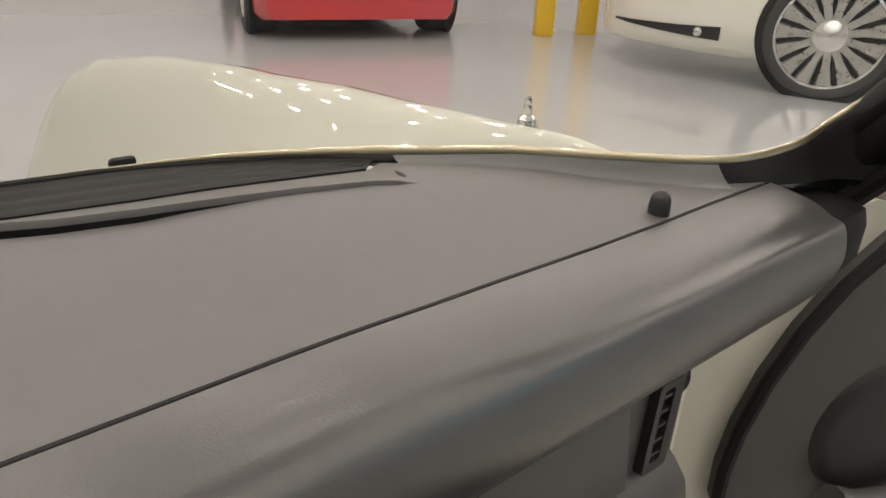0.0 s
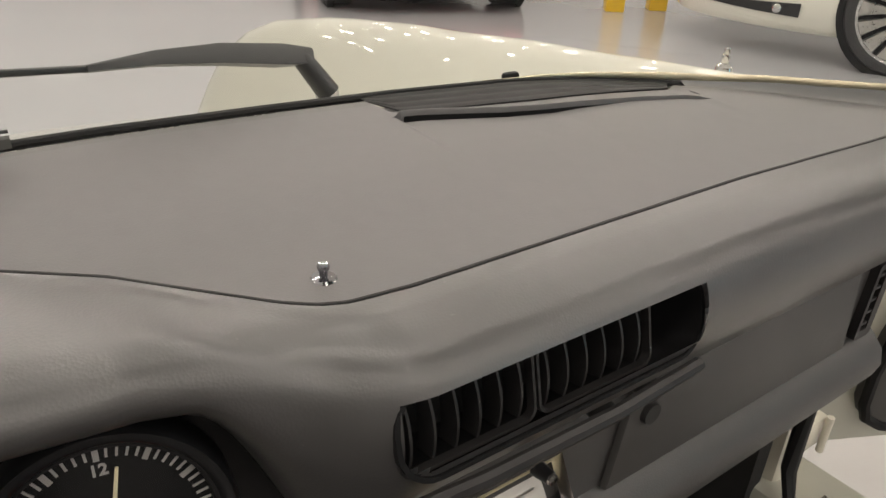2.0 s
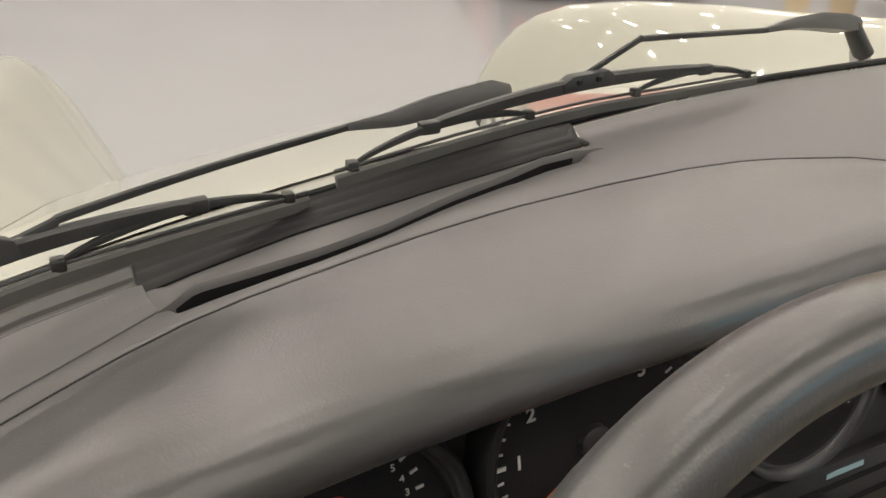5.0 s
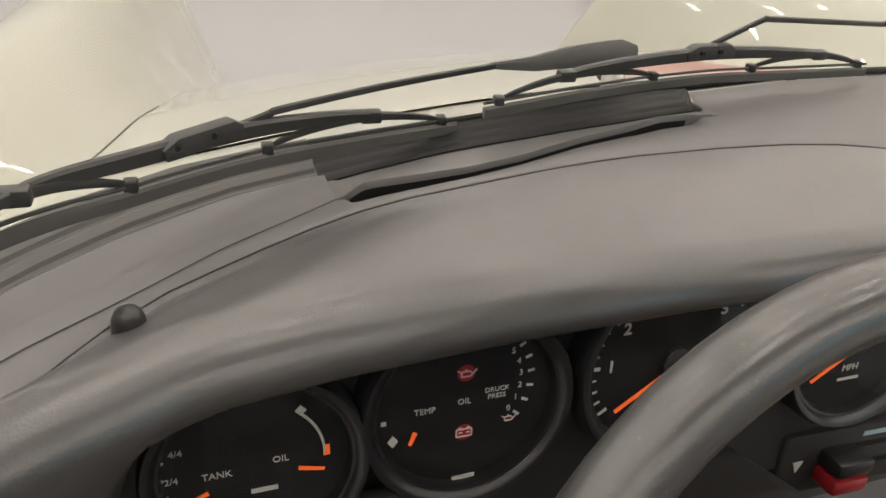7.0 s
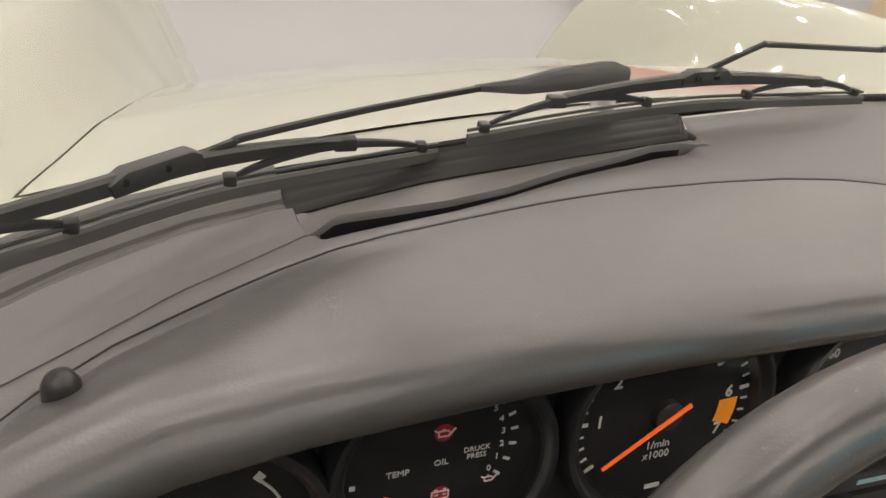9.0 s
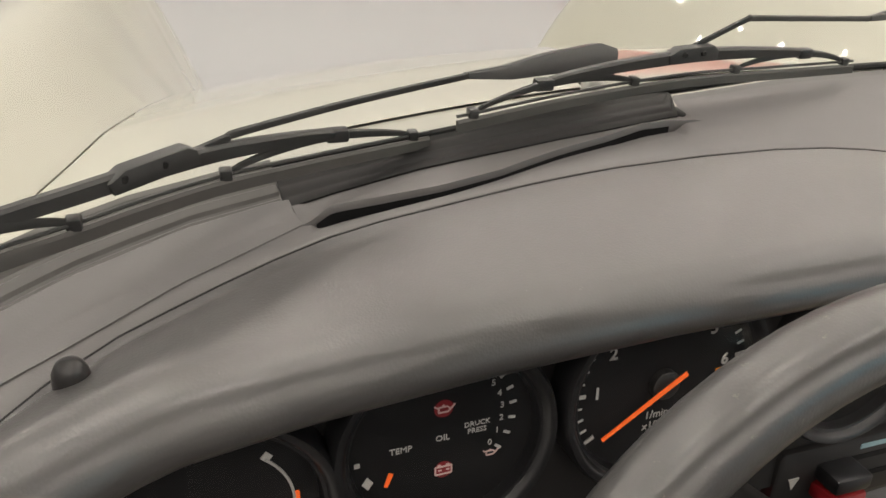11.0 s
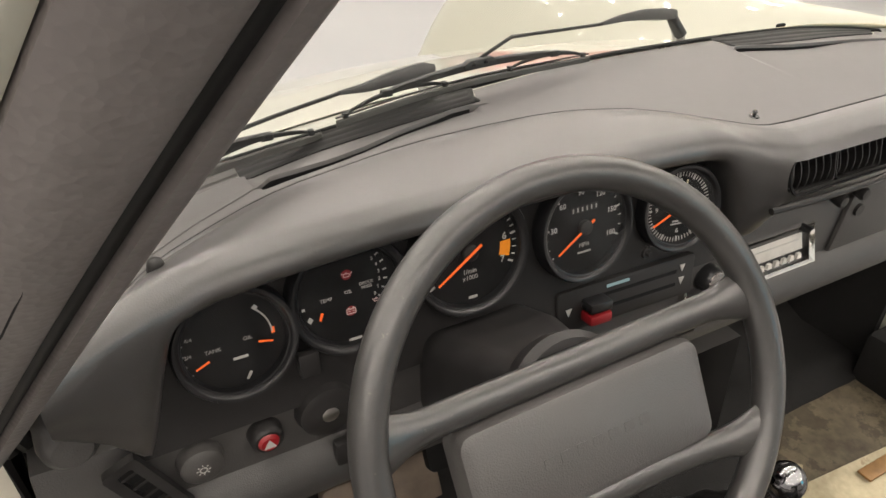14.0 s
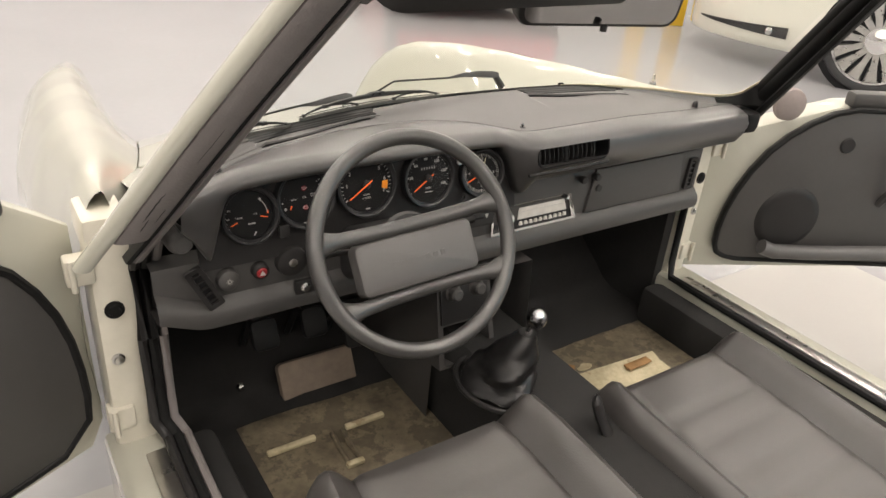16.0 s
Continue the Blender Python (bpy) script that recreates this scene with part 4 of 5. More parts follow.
    ticks(g, m, 0.044, 0.0475, 122.8, 83.5 - 39.3 * 5, 19, 0.0011)
    for k in range(6):
        bm = bmesh.new()
        slab(bm, rrect(0.0048, 0.0072, 0.0006, 1, -0.013 + 0.0056 * k, 0.019), 0.0004, m)
        part("odometer_wheel", bm, M_PLAST, g, smooth=False)
        bar(g, m, (-0.013 + 0.0056 * k, 0.0168), (-0.013 + 0.0056 * k, 0.0212), 0.0014, M_DIAL, "odometer_figure", 0.0007)
    words("MPH", 0.0062, at2(m, 0.0, -0.019), M_DIAL, g)
    bar(g, m, (-0.008, -0.0265), (0.008, -0.0265), 0.0018, M_DIAL, "maker_mark")
    hand(g, m, 122, -0.012, 0.040, 0.0026, M_NEED, 0.004)
    hub(g, m, 0.0075)
    # clock
    g, m, r = gauge("clock", "round clock with orange hands")
    for n, a in (("12", 0), ("3", -90), ("6", 180), ("9", 90)):
        words(n, 0.0068, at2(m, *polar(0.0265 if n != "12" else 0.0285, a)), M_DIAL, g, bold=0.0002)
    ticks(g, m, 0.0335, 0.0385, 0, 354, 60, 0.0010)
    ticks(g, m, 0.0325, 0.0385, 0, 330, 12, 0.0022)
    bar(g, m, (-0.006, -0.0155), (0.006, -0.0155), 0.0016, M_DIAL, "maker_mark")
    bar(g, m, (-0.008, -0.0185), (0.008, -0.0185), 0.0014, M_DIAL, "maker_mark")
    hand(g, m, 118, 0.0, 0.036, 0.0026, M_NEED, 0.003)
    hand(g, m, -70, -0.008, 0.017, 0.0038, M_NEED, 0.0024)
    hand(g, m, -12, 0.002, 0.031, 0.0018, M_CREAMHAND, 0.0042)
    hub(g, m, 0.0045, 0.008)
    # reset pin and small lamp between the dials
    for x, z, rr in ((-0.107, 0.853, 0.008), (-0.099, 0.783, 0.007)):
        bm = bmesh.new()
        lathe(bm, [(0.0, 0.007), (rr * 0.4, 0.007), (rr * 0.5, 0.003), (rr * 0.9, 0.003), (rr, 0.0)], gpose(x, z, -0.002), 20)
        adopt(part("trip_knob", bm, M_ALU if z > 0.8 else M_PLAST), dash)
    bm = bmesh.new()
    box(bm, -0.009, 0.009, -0.011, 0.011, -0.004, 0.006, 0.002, gpose(-0.472, 0.785))
    adopt(part("push_switch", bm, M_PLAST), dash)
gauges()


def fascia_fittings():
    # rotary light switch, hazard switch and blower knob
    for x, z, r, mt, nm in ((-0.571, 0.714, 0.019, M_PLASTG, "light_switch"), (-0.515, 0.718, 0.015, M_PLAST, "hazard_switch"), (-0.458, 0.724, 0.028, M_PLAST, "rotary_knob")):
        m = pose(x, -0.016, z, 90, 0, 0)
        bm = bmesh.new()
        lathe(bm, [(0.0, 0.013), (r * 0.75, 0.013), (r * 0.95, 0.010), (r, 0.004), (r * 1.04, 0.0), (r * 1.04, -0.004)], m, 32)
        k = part(nm, bm, mt)
        adopt(k, dash)
        m2 = m @ pose(0, 0, 0.0132)
        if nm == "light_switch":
            bm = bmesh.new()
            lathe(bm, [(0.0022, 0.0003), (0.0035, 0.0003)], m2, 20)
            part("symbol", bm, M_DIAL, k)
            bm = bmesh.new()
            for q in range(8):
                slab(bm, [(-0.0004, 0.0042), (0.0004, 0.0042), (0.0004, 0.006), (-0.0004, 0.006)], 0.0004, m2 @ pose(0, 0, 0, 0, 0, 45 * q))
            part("symbol", bm, M_DIAL, k)
        elif nm == "hazard_switch":
            bm = bmesh.new()
            lathe(bm, [(0.0, 0.003), (0.007, 0.0027), (0.0095, 0.0)], m2, 24)
            part("red_cap", bm, M_HAZ, k, "red hazard button")
            bm = bmesh.new()
            slab(bm, [(-0.0055, -0.0035), (0.0055, -0.0035), (0, 0.006)], 0.0005, m2 @ pose(0, 0, 0.003))
            part("triangle", bm, M_DIAL, k)
        else:
            bm = bmesh.new()
            lathe(bm, [(0.0, 0.001), (0.006, 0.001), (0.008, 0.0)], m2, 20)
            part("key_lock", bm, M_ALU, k)
    # ignition switch
    bm = bmesh.new()
    box(bm, -0.020, 0.020, -0.015, 0.015, 0.0, 0.012, 0.004, pose(-0.438, -0.022, 0.672, 90, 0, 0))
    ig = adopt(part("ignition_plate", bm, M_PLAST), dash)
    bm = bmesh.new()
    lathe(bm, [(0.0, 0.006), (0.006, 0.006), (0.009, 0.003), (0.010, 0.0)], pose(-0.438, -0.034, 0.672, 90, 0, 0), 24)
    part("key_barrel", bm, M_CHROME, ig)
    # heater slider panel
    m = pose(-0.116, -0.018, 0.738, 82, 0, -2)
    hp = new("heater_panel")
    hp["label"] = "black heater panel with sliding levers"
    adopt(hp, dash)
    bm = bmesh.new()
    slab(bm, rrect(0.185, 0.050, 0.004, 2), 0.008, m, 0.002)
    part("plate", bm, M_PLAST, hp)
    for y in (0.009, -0.007):
        bar(hp, m, (-0.045, y), (0.066, y), 0.004, M_FACE, "slider_slot", 0.0085)
    bar(hp, m, (-0.03, 0.018), (0.0, 0.018), 0.0035, M_BLUE, "blue_mark", 0.0086)
    for y, mt in ((0.006, M_GLOSS), (-0.008, M_HAZ)):
        bm = bmesh.new()
        box(bm, -0.062, -0.034, y - 0.006, y + 0.006, 0.006, 0.026, 0.003, m)
        part("lever_knob", bm, mt, hp)
    for x, y in ((0.074, 0.012), (0.074, -0.004), (-0.078, 0.0)):
        bm = bmesh.new()
        slab(bm, [(x - 0.004, y + 0.004), (x + 0.004, y + 0.004), (x, y - 0.005)], 0.0088, m)
        part("symbol", bm, M_DIAL, hp, smooth=False)
    bm = bmesh.new()
    lathe(bm, [(0.0, 0.002), (0.0018, 0.0015), (0.0022, 0.0)], m @ pose(-0.10, -0.012, 0.004), 16)
    part("pilot_lamp", bm, M_PILOT, hp, "tiny glowing red pilot lamp")
    # radio
    rd = thing("car_radio", "chrome framed car radio set in the dashboard", "radio", (0.15, 0, 0.70))
    m = pose(0.102, -0.010, 0.708, 84, 0, 0)
    bm = bmesh.new()
    o, i2 = [(-0.122, -0.031), (0.114, -0.031), (0.095, 0.031), (-0.122, 0.031)], [(-0.116, -0.026), (0.104, -0.026), (0.088, 0.026), (-0.116, 0.026)]
    loft(bm, [[m @ Vector((x, y, z)) for x, y in ring] for ring, z in ((o, -0.004), (o, 0.011), (i2, 0.009), (i2, -0.004))], close_u=True)
    adopt(part("trim_frame", bm, M_CHROME, label="bright chrome frame"), rd)
    bm = bmesh.new()
    slab(bm, i2, 0.003, m)
    adopt(part("faceplate", bm, M_GLOSS), rd)
    bm = bmesh.new()
    slab(bm, [(-0.048, -0.008), (0.090, -0.008), (0.080, 0.022), (-0.048, 0.022)], 0.006, m, 0.0015)
    adopt(part("display", bm, M_SILVER, label="pale silver tuning scale"), rd)
    bm = bmesh.new()
    box(bm, -0.044, 0.076, 0.0085, 0.0100, 0.0055, 0.0068, 0, m)
    adopt(part("scale_line", bm, M_ALU, smooth=False), rd)
    for k in range(10):
        bm = bmesh.new()
        x = -0.044 + 0.0138 * k
        slab(bm, [(x, -0.021), (x + 0.009, -0.021), (x + 0.0075, -0.0135), (x + 0.0015, -0.0135)], 0.0075, m, 0.0008)
        adopt(part("preset_button", bm, M_SILVER), rd)
    for x, y, rr in ((-0.084, 0.004, 0.0170), (0.076, 0.027, 0.0055)):
        bm = bmesh.new()
        lathe(bm, [(0.0, 0.022), (rr * 0.72, 0.022), (rr * 0.84, 0.020), (rr * 0.90, 0.016), (rr, 0.012), (rr, 0.006), (rr * 1.15, 0.003), (rr * 1.15, 0.0)], m @ pose(x, y, 0), 32)
        kn = adopt(part("radio_knob", bm, M_GLOSS), rd)
        bm = bmesh.new()
        lathe(bm, [(0.0, 0.0235), (rr * 0.70, 0.0232), (rr * 0.74, 0.0215)], m @ pose(x, y, 0), 32)
        part("knob_face", bm, M_CHROME, kn, "polished chrome face")
fascia_fittings()

# ---- steering wheel ----
WC, WN = Vector((-0.309, -0.192, 0.8093)), Vector((-0.0544, -1, 0.555)).normalized()


def wheel():
    zx = WN
    xx = (Vector((1, 0, 0)) - zx * zx.x).normalized()
    yx = zx.cross(xx)
    m = Matrix((xx, yx, zx)).transposed().to_4x4()
    m.translation = WC
    m = m @ pose(0, 0, 0, 0, 0, 2.5)
    ob = thing("steering_wheel", "black leather four-spoke steering wheel with a worn rim", "steering wheel", WC)
    bm = bmesh.new()
    R = 0.188 - 0.0135
    tube(bm, [m @ Vector((R * math.cos(a), R * math.sin(a), 0)) for a in [2 * math.pi * k / 96 for k in range(96)]], 0.0135, 16, closed=True, up=WN)
    adopt(part("rim", bm, M_RIM), ob)
    for y0, sg in ((0.031, 1), (-0.077, -1)):
        bm = bmesh.new()
        rows = []
        for k in range(33):
            xm = math.sqrt(R * R - (y0 + 0.006 * sg) ** 2) - 0.002
            x = -xm + 2 * xm * k / 32
            t = abs(x) / xm
            h = 0.0125 + 0.014 * max(0, (t - 0.72) / 0.28) ** 2
            yc = y0 + 0.006 * sg * t * t
            zc = -0.018 * (1 - t ** 3)
            rows.append([m @ Vector((x, yc + h * math.cos(a), zc + 0.009 * math.sin(a))) for a in [2 * math.pi * q / 14 for q in range(14)]])
        loft(bm, rows, close_u=True, cap=True)
        adopt(part("spoke", bm, M_RIM), ob)
    bm = bmesh.new()
    slab(bm, rrect(0.218, 0.086, 0.013, 6, -0.002, -0.023), 0.030, m @ pose(0, 0, -0.030), 0.007)
    hp = adopt(part("horn_pad", bm, M_HORN), ob)
    for k in range(7):
        bm = bmesh.new()
        box(bm, -0.050 + 0.0145 * k, -0.041 + 0.0145 * k, -0.029, -0.021, -0.001, 0.0004, 0, m)
        part("embossed_letter", bm, M_HORN, hp, smooth=False)
    bm = bmesh.new()
    lathe(bm, [(0.0, -0.02), (0.05, -0.022), (0.055, -0.03), (0.05, -0.05)], m, 32)
    adopt(part("hub", bm, M_PLAST), ob)
    col = thing("steering_column", "black plastic steering column shroud with stalks", "steering column", WC - WN * 0.1)
    bm = bmesh.new()
    e = [WC - WN * 0.045 + Vector((0, 0, 0.0)), WC - WN * 0.12, WC - WN * 0.20, WC - WN * 0.26]
    rows = []
    ux = (Vector((1, 0, 0)) - WN * WN.x).normalized()
    uy = WN.cross(ux)
    for p, w, h in zip(e, (0.040, 0.058, 0.062, 0.06), (0.036, 0.046, 0.05, 0.05)):
        rows.append([p + ux * x + uy * y for x, y in rrect(2 * w, 2 * h, 0.020, 5)])
    loft(bm, rows, close_u=True, cap=True)
    adopt(part("shroud", bm, M_PLAST), col)
    bm = bmesh.new()
    tube(bm, [WC - WN * 0.07 + Vector((-0.05, 0, 0)), WC - WN * 0.06 + Vector((-0.11, 0, 0.01)), WC - WN * 0.05 + Vector((-0.145, 0, 0.014))], [0.006, 0.005, 0.007], 10)
    adopt(part("stalk", bm, M_PLAST), col)
    bm = bmesh.new()
    tube(bm, [WC - WN * 0.07 + Vector((0.05, 0, 0)), WC - WN * 0.06 + Vector((0.10, 0, 0.012)), WC - WN * 0.05 + Vector((0.14, 0, 0.02))], [0.006, 0.005, 0.007], 10)
    adopt(part("stalk", bm, M_PLAST), col)
wheel()


# ---- wipers ----
def wiper(pivot, block, rod, blade, label):
    ob = thing("windscreen_wiper", label, "wiper", pivot, "wipers")
    px, py, pz = pivot
    bm = bmesh.new()
    lathe(bm, [(0.0, 0.022), (0.007, 0.021), (0.009, 0.016), (0.009, 0.004), (0.013, 0.0), (0.013, -0.02)], pose(px, py, pz, -18, 0, 0), 20)
    adopt(part("pivot", bm, M_ALU, label="bare metal pivot"), ob)
    bm = bmesh.new()
    tube(bm, [(px, py + (0.0 if px > 0 else 0.02), pz + 0.012), Vector(block[0]).lerp(Vector(block[1]), 0.3)], [0.009, 0.0075] if px > 0 else [0.005, 0.005], 12)
    adopt(part("arm_foot", bm, M_WIPER), ob)
    # root casing: a long tapered wedge
    P = [Vector(p) for p in block]
    bm = bmesh.new()
    n = len(P)
    rows = []
    for i, p in enumerate(P):
        t = (P[min(i + 1, n - 1)] - P[max(i - 1, 0)]).normalized()
        up = Vector((0, 0.35, 1)) - t * Vector((0, 0.35, 1)).dot(t)
        up.normalize()
        sd = t.cross(up)
        h, w = [(0.0062, 0.007), (0.0082, 0.0075), (0.0072, 0.0065), (0.0048, 0.005), (0.0022, 0.003)][i]
        rows.append([p + sd * w * sx + up * h * sz for sx, sz in ((-1, -0.9), (1, -0.9), (1.0, 0.5), (0.75, 0.95), (-0.75, 0.95), (-1.0, 0.5))])
    loft(bm, rows, close_u=True, cap=True)
    adopt(part("arm_casing", bm, M_WIPER, smooth=True, angle=30), ob)
    # blade: rubber, backing strip and curved carriers
    B = spline(blade, 8)
    bm = bmesh.new()
    rows = [[p + Vector((0, 0.003, 0.0035)), p + Vector((0, 0.0005, 0.0045)), p + Vector((0, -0.0008, 0.003)), p + Vector((0, -0.0015, -0.002)), p + Vector((0, 0.0015, -0.002))] for p in B]
    loft(bm, rows, close_u=True, cap=True)
    adopt(part("rubber_blade", bm, M_RUBG, angle=25), ob)
    bm = bmesh.new()
    tube(bm, [p + Vector((0, 0.002, 0.0062)) for p in B], 0.0010, 6)
    adopt(part("backing_strip", bm, M_WIPER), ob)
    nB = len(B)
    def along(t):
        k = t * (nB - 1)
        i = min(int(k), nB - 2)
        return B[i].lerp(B[i + 1], k - i)
    def arch(a, b, h, n=14):
        return [along(a + (b - a) * k / n) + Vector((0, 0.003, 0.006 + h * math.sin(math.pi * k / n) ** 0.75)) for k in range(n + 1)]
    # main carrier: a flat plate, deepest in the middle
    bm = bmesh.new()
    rows = []
    for k in range(25):
        u = k / 24
        p = along(0.17 + 0.66 * u) + Vector((0, 0.004, 0.0150 + 0.0030 * math.sin(math.pi * u) ** 0.6))
        h = 0.0020 + 0.0022 * math.sin(math.pi * u) ** 0.8
        rows.append([p + Vector((0, dy, dz)) for dy, dz in ((-0.0025, -h), (-0.003, h * 0.6), (-0.0015, h), (0.0015, h), (0.003, h * 0.6), (0.0025, -h))])
    loft(bm, rows, close_u=True, cap=True)
    adopt(part("carrier", bm, M_WIPER, angle=30), ob)
    for a, b in ((0.03, 0.37), (0.63, 0.97)):
        bm = bmesh.new()
        tube(bm, arch(a, b, 0.0085), [0.0010 + 0.0009 * math.sin(math.pi * k / 14) for k in range(15)], 8, flat=1.5)
        adopt(part("carrier", bm, M_WIPER), ob)
    for t in (0.03, 0.37, 0.63, 0.97):
        bm = bmesh.new()
        p = along(t)
        box(bm, p.x - 0.003, p.x + 0.003, p.y - 0.0005, p.y + 0.006, p.z + 0.0035, p.z + 0.009, 0.001)
        adopt(part("claw", bm, M_WIPER), ob)
    for t in (0.17, 0.83):
        bm = bmesh.new()
        p = along(t) + Vector((0, 0.004, 0.0145))
        box(bm, p.x - 0.006, p.x + 0.006, p.y - 0.0035, p.y + 0.0035, p.z - 0.004, p.z + 0.0032, 0.0015)
        adopt(part("joint", bm, M_WIPER), ob)
    # clamp plate on the carrier, where the rod ends
    c = along(0.5) + Vector((0, 0.003, 0.0195))
    d = along(0.54) - along(0.46)
    bm = bmesh.new()
    slab(bm, [(-0.021, -0.005), (0.021, -0.005), (0.020, 0.002), (0.015, 0.005), (-0.015, 0.005), (-0.023, 0.001)], 0.007, pose(c.x, c.y + 0.0035, c.z, 90, 0, math.degrees(math.atan2(-d.y, -d.x))), 0.0012)
    cl = adopt(part("clamp", bm, M_WIPER), ob)
    for dx in (-0.010, 0.006):
        bm = bmesh.new()
        lathe(bm, [(0.0, 0.0014), (0.0016, 0.0014), (0.002, 0.0)], pose(c.x + dx, c.y - 0.004 + dx * d.y / d.x, c.z + 0.001, 90, 0, 0), 12)
        part("rivet", bm, M_RUB, cl)
    bm = bmesh.new()
    tube(bm, spline(rod + [c + Vector((0, 0.004, 0.002))], 6), 0.0017, 8, flat=1.3)
    adopt(part("arm_rod", bm, M_WIPER), ob)


wiper((0.176, 0.243, 0.895), [(0.164, 0.252, 0.934), (0.140, 0.247, 0.938), (0.09, 0.235, 0.946), (0.045, 0.223, 0.950), (0.004, 0.213, 0.950)],
      [(0.006, 0.213, 0.950), (-0.08, 0.190, 0.959), (-0.150, 0.172, 0.966), (-0.160, 0.169, 0.966)],
      [(-0.045, 0.170, 0.926), (-0.12, 0.167, 0.926), (-0.2, 0.161, 0.927), (-0.29, 0.146, 0.926), (-0.377, 0.128, 0.923)],
      "black passenger side windscreen wiper lying at the foot of the glass")
wiper((-0.236, 0.212, 0.893), [(-0.240, 0.197, 0.934), (-0.254, 0.194, 0.937), (-0.295, 0.183, 0.937), (-0.328, 0.174, 0.936), (-0.358, 0.167, 0.938)],
      [(-0.354, 0.168, 0.938), (-0.432, 0.133, 0.941), (-0.495, 0.105, 0.941), (-0.503, 0.101, 0.940), (-0.521, 0.094, 0.937)],
      [(-0.389, 0.138, 0.910), (-0.434, 0.122, 0.913), (-0.467, 0.110, 0.915), (-0.506, 0.095, 0.917), (-0.536, 0.078, 0.919), (-0.565, 0.057, 0.922), (-0.590, 0.034, 0.928), (-0.606, 0.006, 0.937), (-0.612, -0.02, 0.946)],
      "black driver side windscreen wiper lying at the foot of the glass")


def cowl():
    """Black seal band, grille bumps and the aerial."""
    bm = bmesh.new()
    tube(bm, [(x, base_y(x) + 0.009, top_z(x, base_y(x)) - 0.004) for x in [-0.68 + 0.01 * i for i in range(116)]], 0.003, 8)
    adopt(part("chrome_strip", bm, M_ALU), body)
    for x in (0.31,):
        bm = bmesh.new()
        box(bm, x - 0.008, x + 0.008, base_y(x) + 0.006, base_y(x) + 0.013, top_z(x, base_y(x)), top_z(x, base_y(x)) + 0.0065, 0.003)
        adopt(part("glass_clip", bm, M_RUB), body)
    ob = thing("aerial_base", "small chrome aerial base on the white wing", "aerial", (0.744, 0.28, 0.845))
    bm = bmesh.new()
    lathe(bm, [(0.0, 0.022), (0.004, 0.021), (0.005, 0.016), (0.004, 0.014), (0.009, 0.011), (0.010, 0.006), (0.015, 0.002), (0.016, -0.012)], Matrix.Diagonal((1.1, 1.1, 1.5, 1)), 20)
    part("base", bm, M_CHROME, ob)
    bm = bmesh.new()
    lathe(bm, [(0.0, 0.027), (0.003, 0.026), (0.004, 0.022), (0.003, 0.020)], Matrix.Diagonal((1.1, 1.1, 1.5, 1)), 16)
    part("tip", bm, M_CHROME, ob)
cowl()


# ---- seats ----
def seat(x, top, front, back):
    ob = thing("bucket_seat", "dark leather bucket seat with pleated cushion and raised bolsters", "seat", (x, -0.6, 0.25), "front seats")
    bm = bmesh.new()
    rows = []
    for k in range(37):
        t = k / 36
        y = front - 0.50 * t
        f = math.sin(math.pi / 2 * min(1, t / 0.10)) ** 0.5
        r = []
        for q in range(41):
            u = -1 + 2 * q / 40
            bol = math.exp(-((abs(u) - 0.80) / 0.13) ** 2)
            zc = top + 0.046 * bol * min(1, t / 0.15 + 0.3) - 0.03 * t
            if abs(u) < 0.60 and t > 0.06:
                zc += 0.006 * abs(math.sin(math.pi * (t * 0.5 / 0.075))) ** 0.5 - 0.004 if t > 0.30 else 0.002
            zc -= 0.012 * math.exp(-((abs(u) - 0.61) / 0.035) ** 2) * min(1, t / 0.08)
            drop = max(0, (abs(u) - 0.86) / 0.14)
            z = 0.33 + (zc - 0.33) * f * math.sqrt(max(0, 1 - drop ** 2.2))
            r.append((x + 0.247 * u * (0.94 + 0.06 * min(1, t * 4)), y, z))
        rows.append(r)
    loft(bm, rows)
    adopt(part("cushion", bm, M_SEAT), ob)
    bm = bmesh.new()
    box(bm, x - 0.20, x + 0.20, front - 0.50, front - 0.05, 0.25, 0.40, 0.02)
    adopt(part("base", bm, M_PLAST), ob)
    m = pose(x, back[0], 0.42, back[1], 0, 0)
    bm = bmesh.new()
    rows = []
    for k in range(21):
        t = k / 20
        w = 0.235 * (1 - 0.25 * t ** 3)
        r = []
        for q in range(24):
            a = 2 * math.pi * q / 24
            c, s = math.cos(a), math.sin(a)
            e = 0.075 * (1 - 0.3 * t) * (math.sin(math.pi * min(1, (1 - t) / 0.12 + 0.02) / 2))
            bol = 0.03 * math.exp(-((abs(c) - 0.8) / 0.15) ** 2) if s > 0 else 0
            r.append(m @ Vector((w * (abs(c) ** 0.7) * (1 if c > 0 else -1), (e + bol) * (abs(s) ** 0.7) * (1 if s > 0 else -1), 0.62 * t)))
        rows.append(r)
    loft(bm, rows, close_u=True, cap=True)
    adopt(part("backrest", bm, M_SEAT), ob)


seat(-0.352, 0.515, -0.298, (-0.95, 60))
seat(0.266, 0.450, -0.290, (-0.86, 48))
b = thing("belt_buckle", "black curved seat belt buckle stalk between the seats", "seat belt buckle", (0.004, -0.40, 0.375))
bm = bmesh.new()
tube(bm, spline([(0.035, -0.10, -0.08), (0.02, -0.04, 0.02), (0.0, 0.0, 0.07), (-0.012, 0.02, 0.115), (-0.016, 0.025, 0.14)]), [0.016] * 20 + [0.018] * 8 + [0.016, 0.013, 0.010, 0.007, 0.004], 12, flat=0.5)
part("stalk", bm, M_PLAST, b)


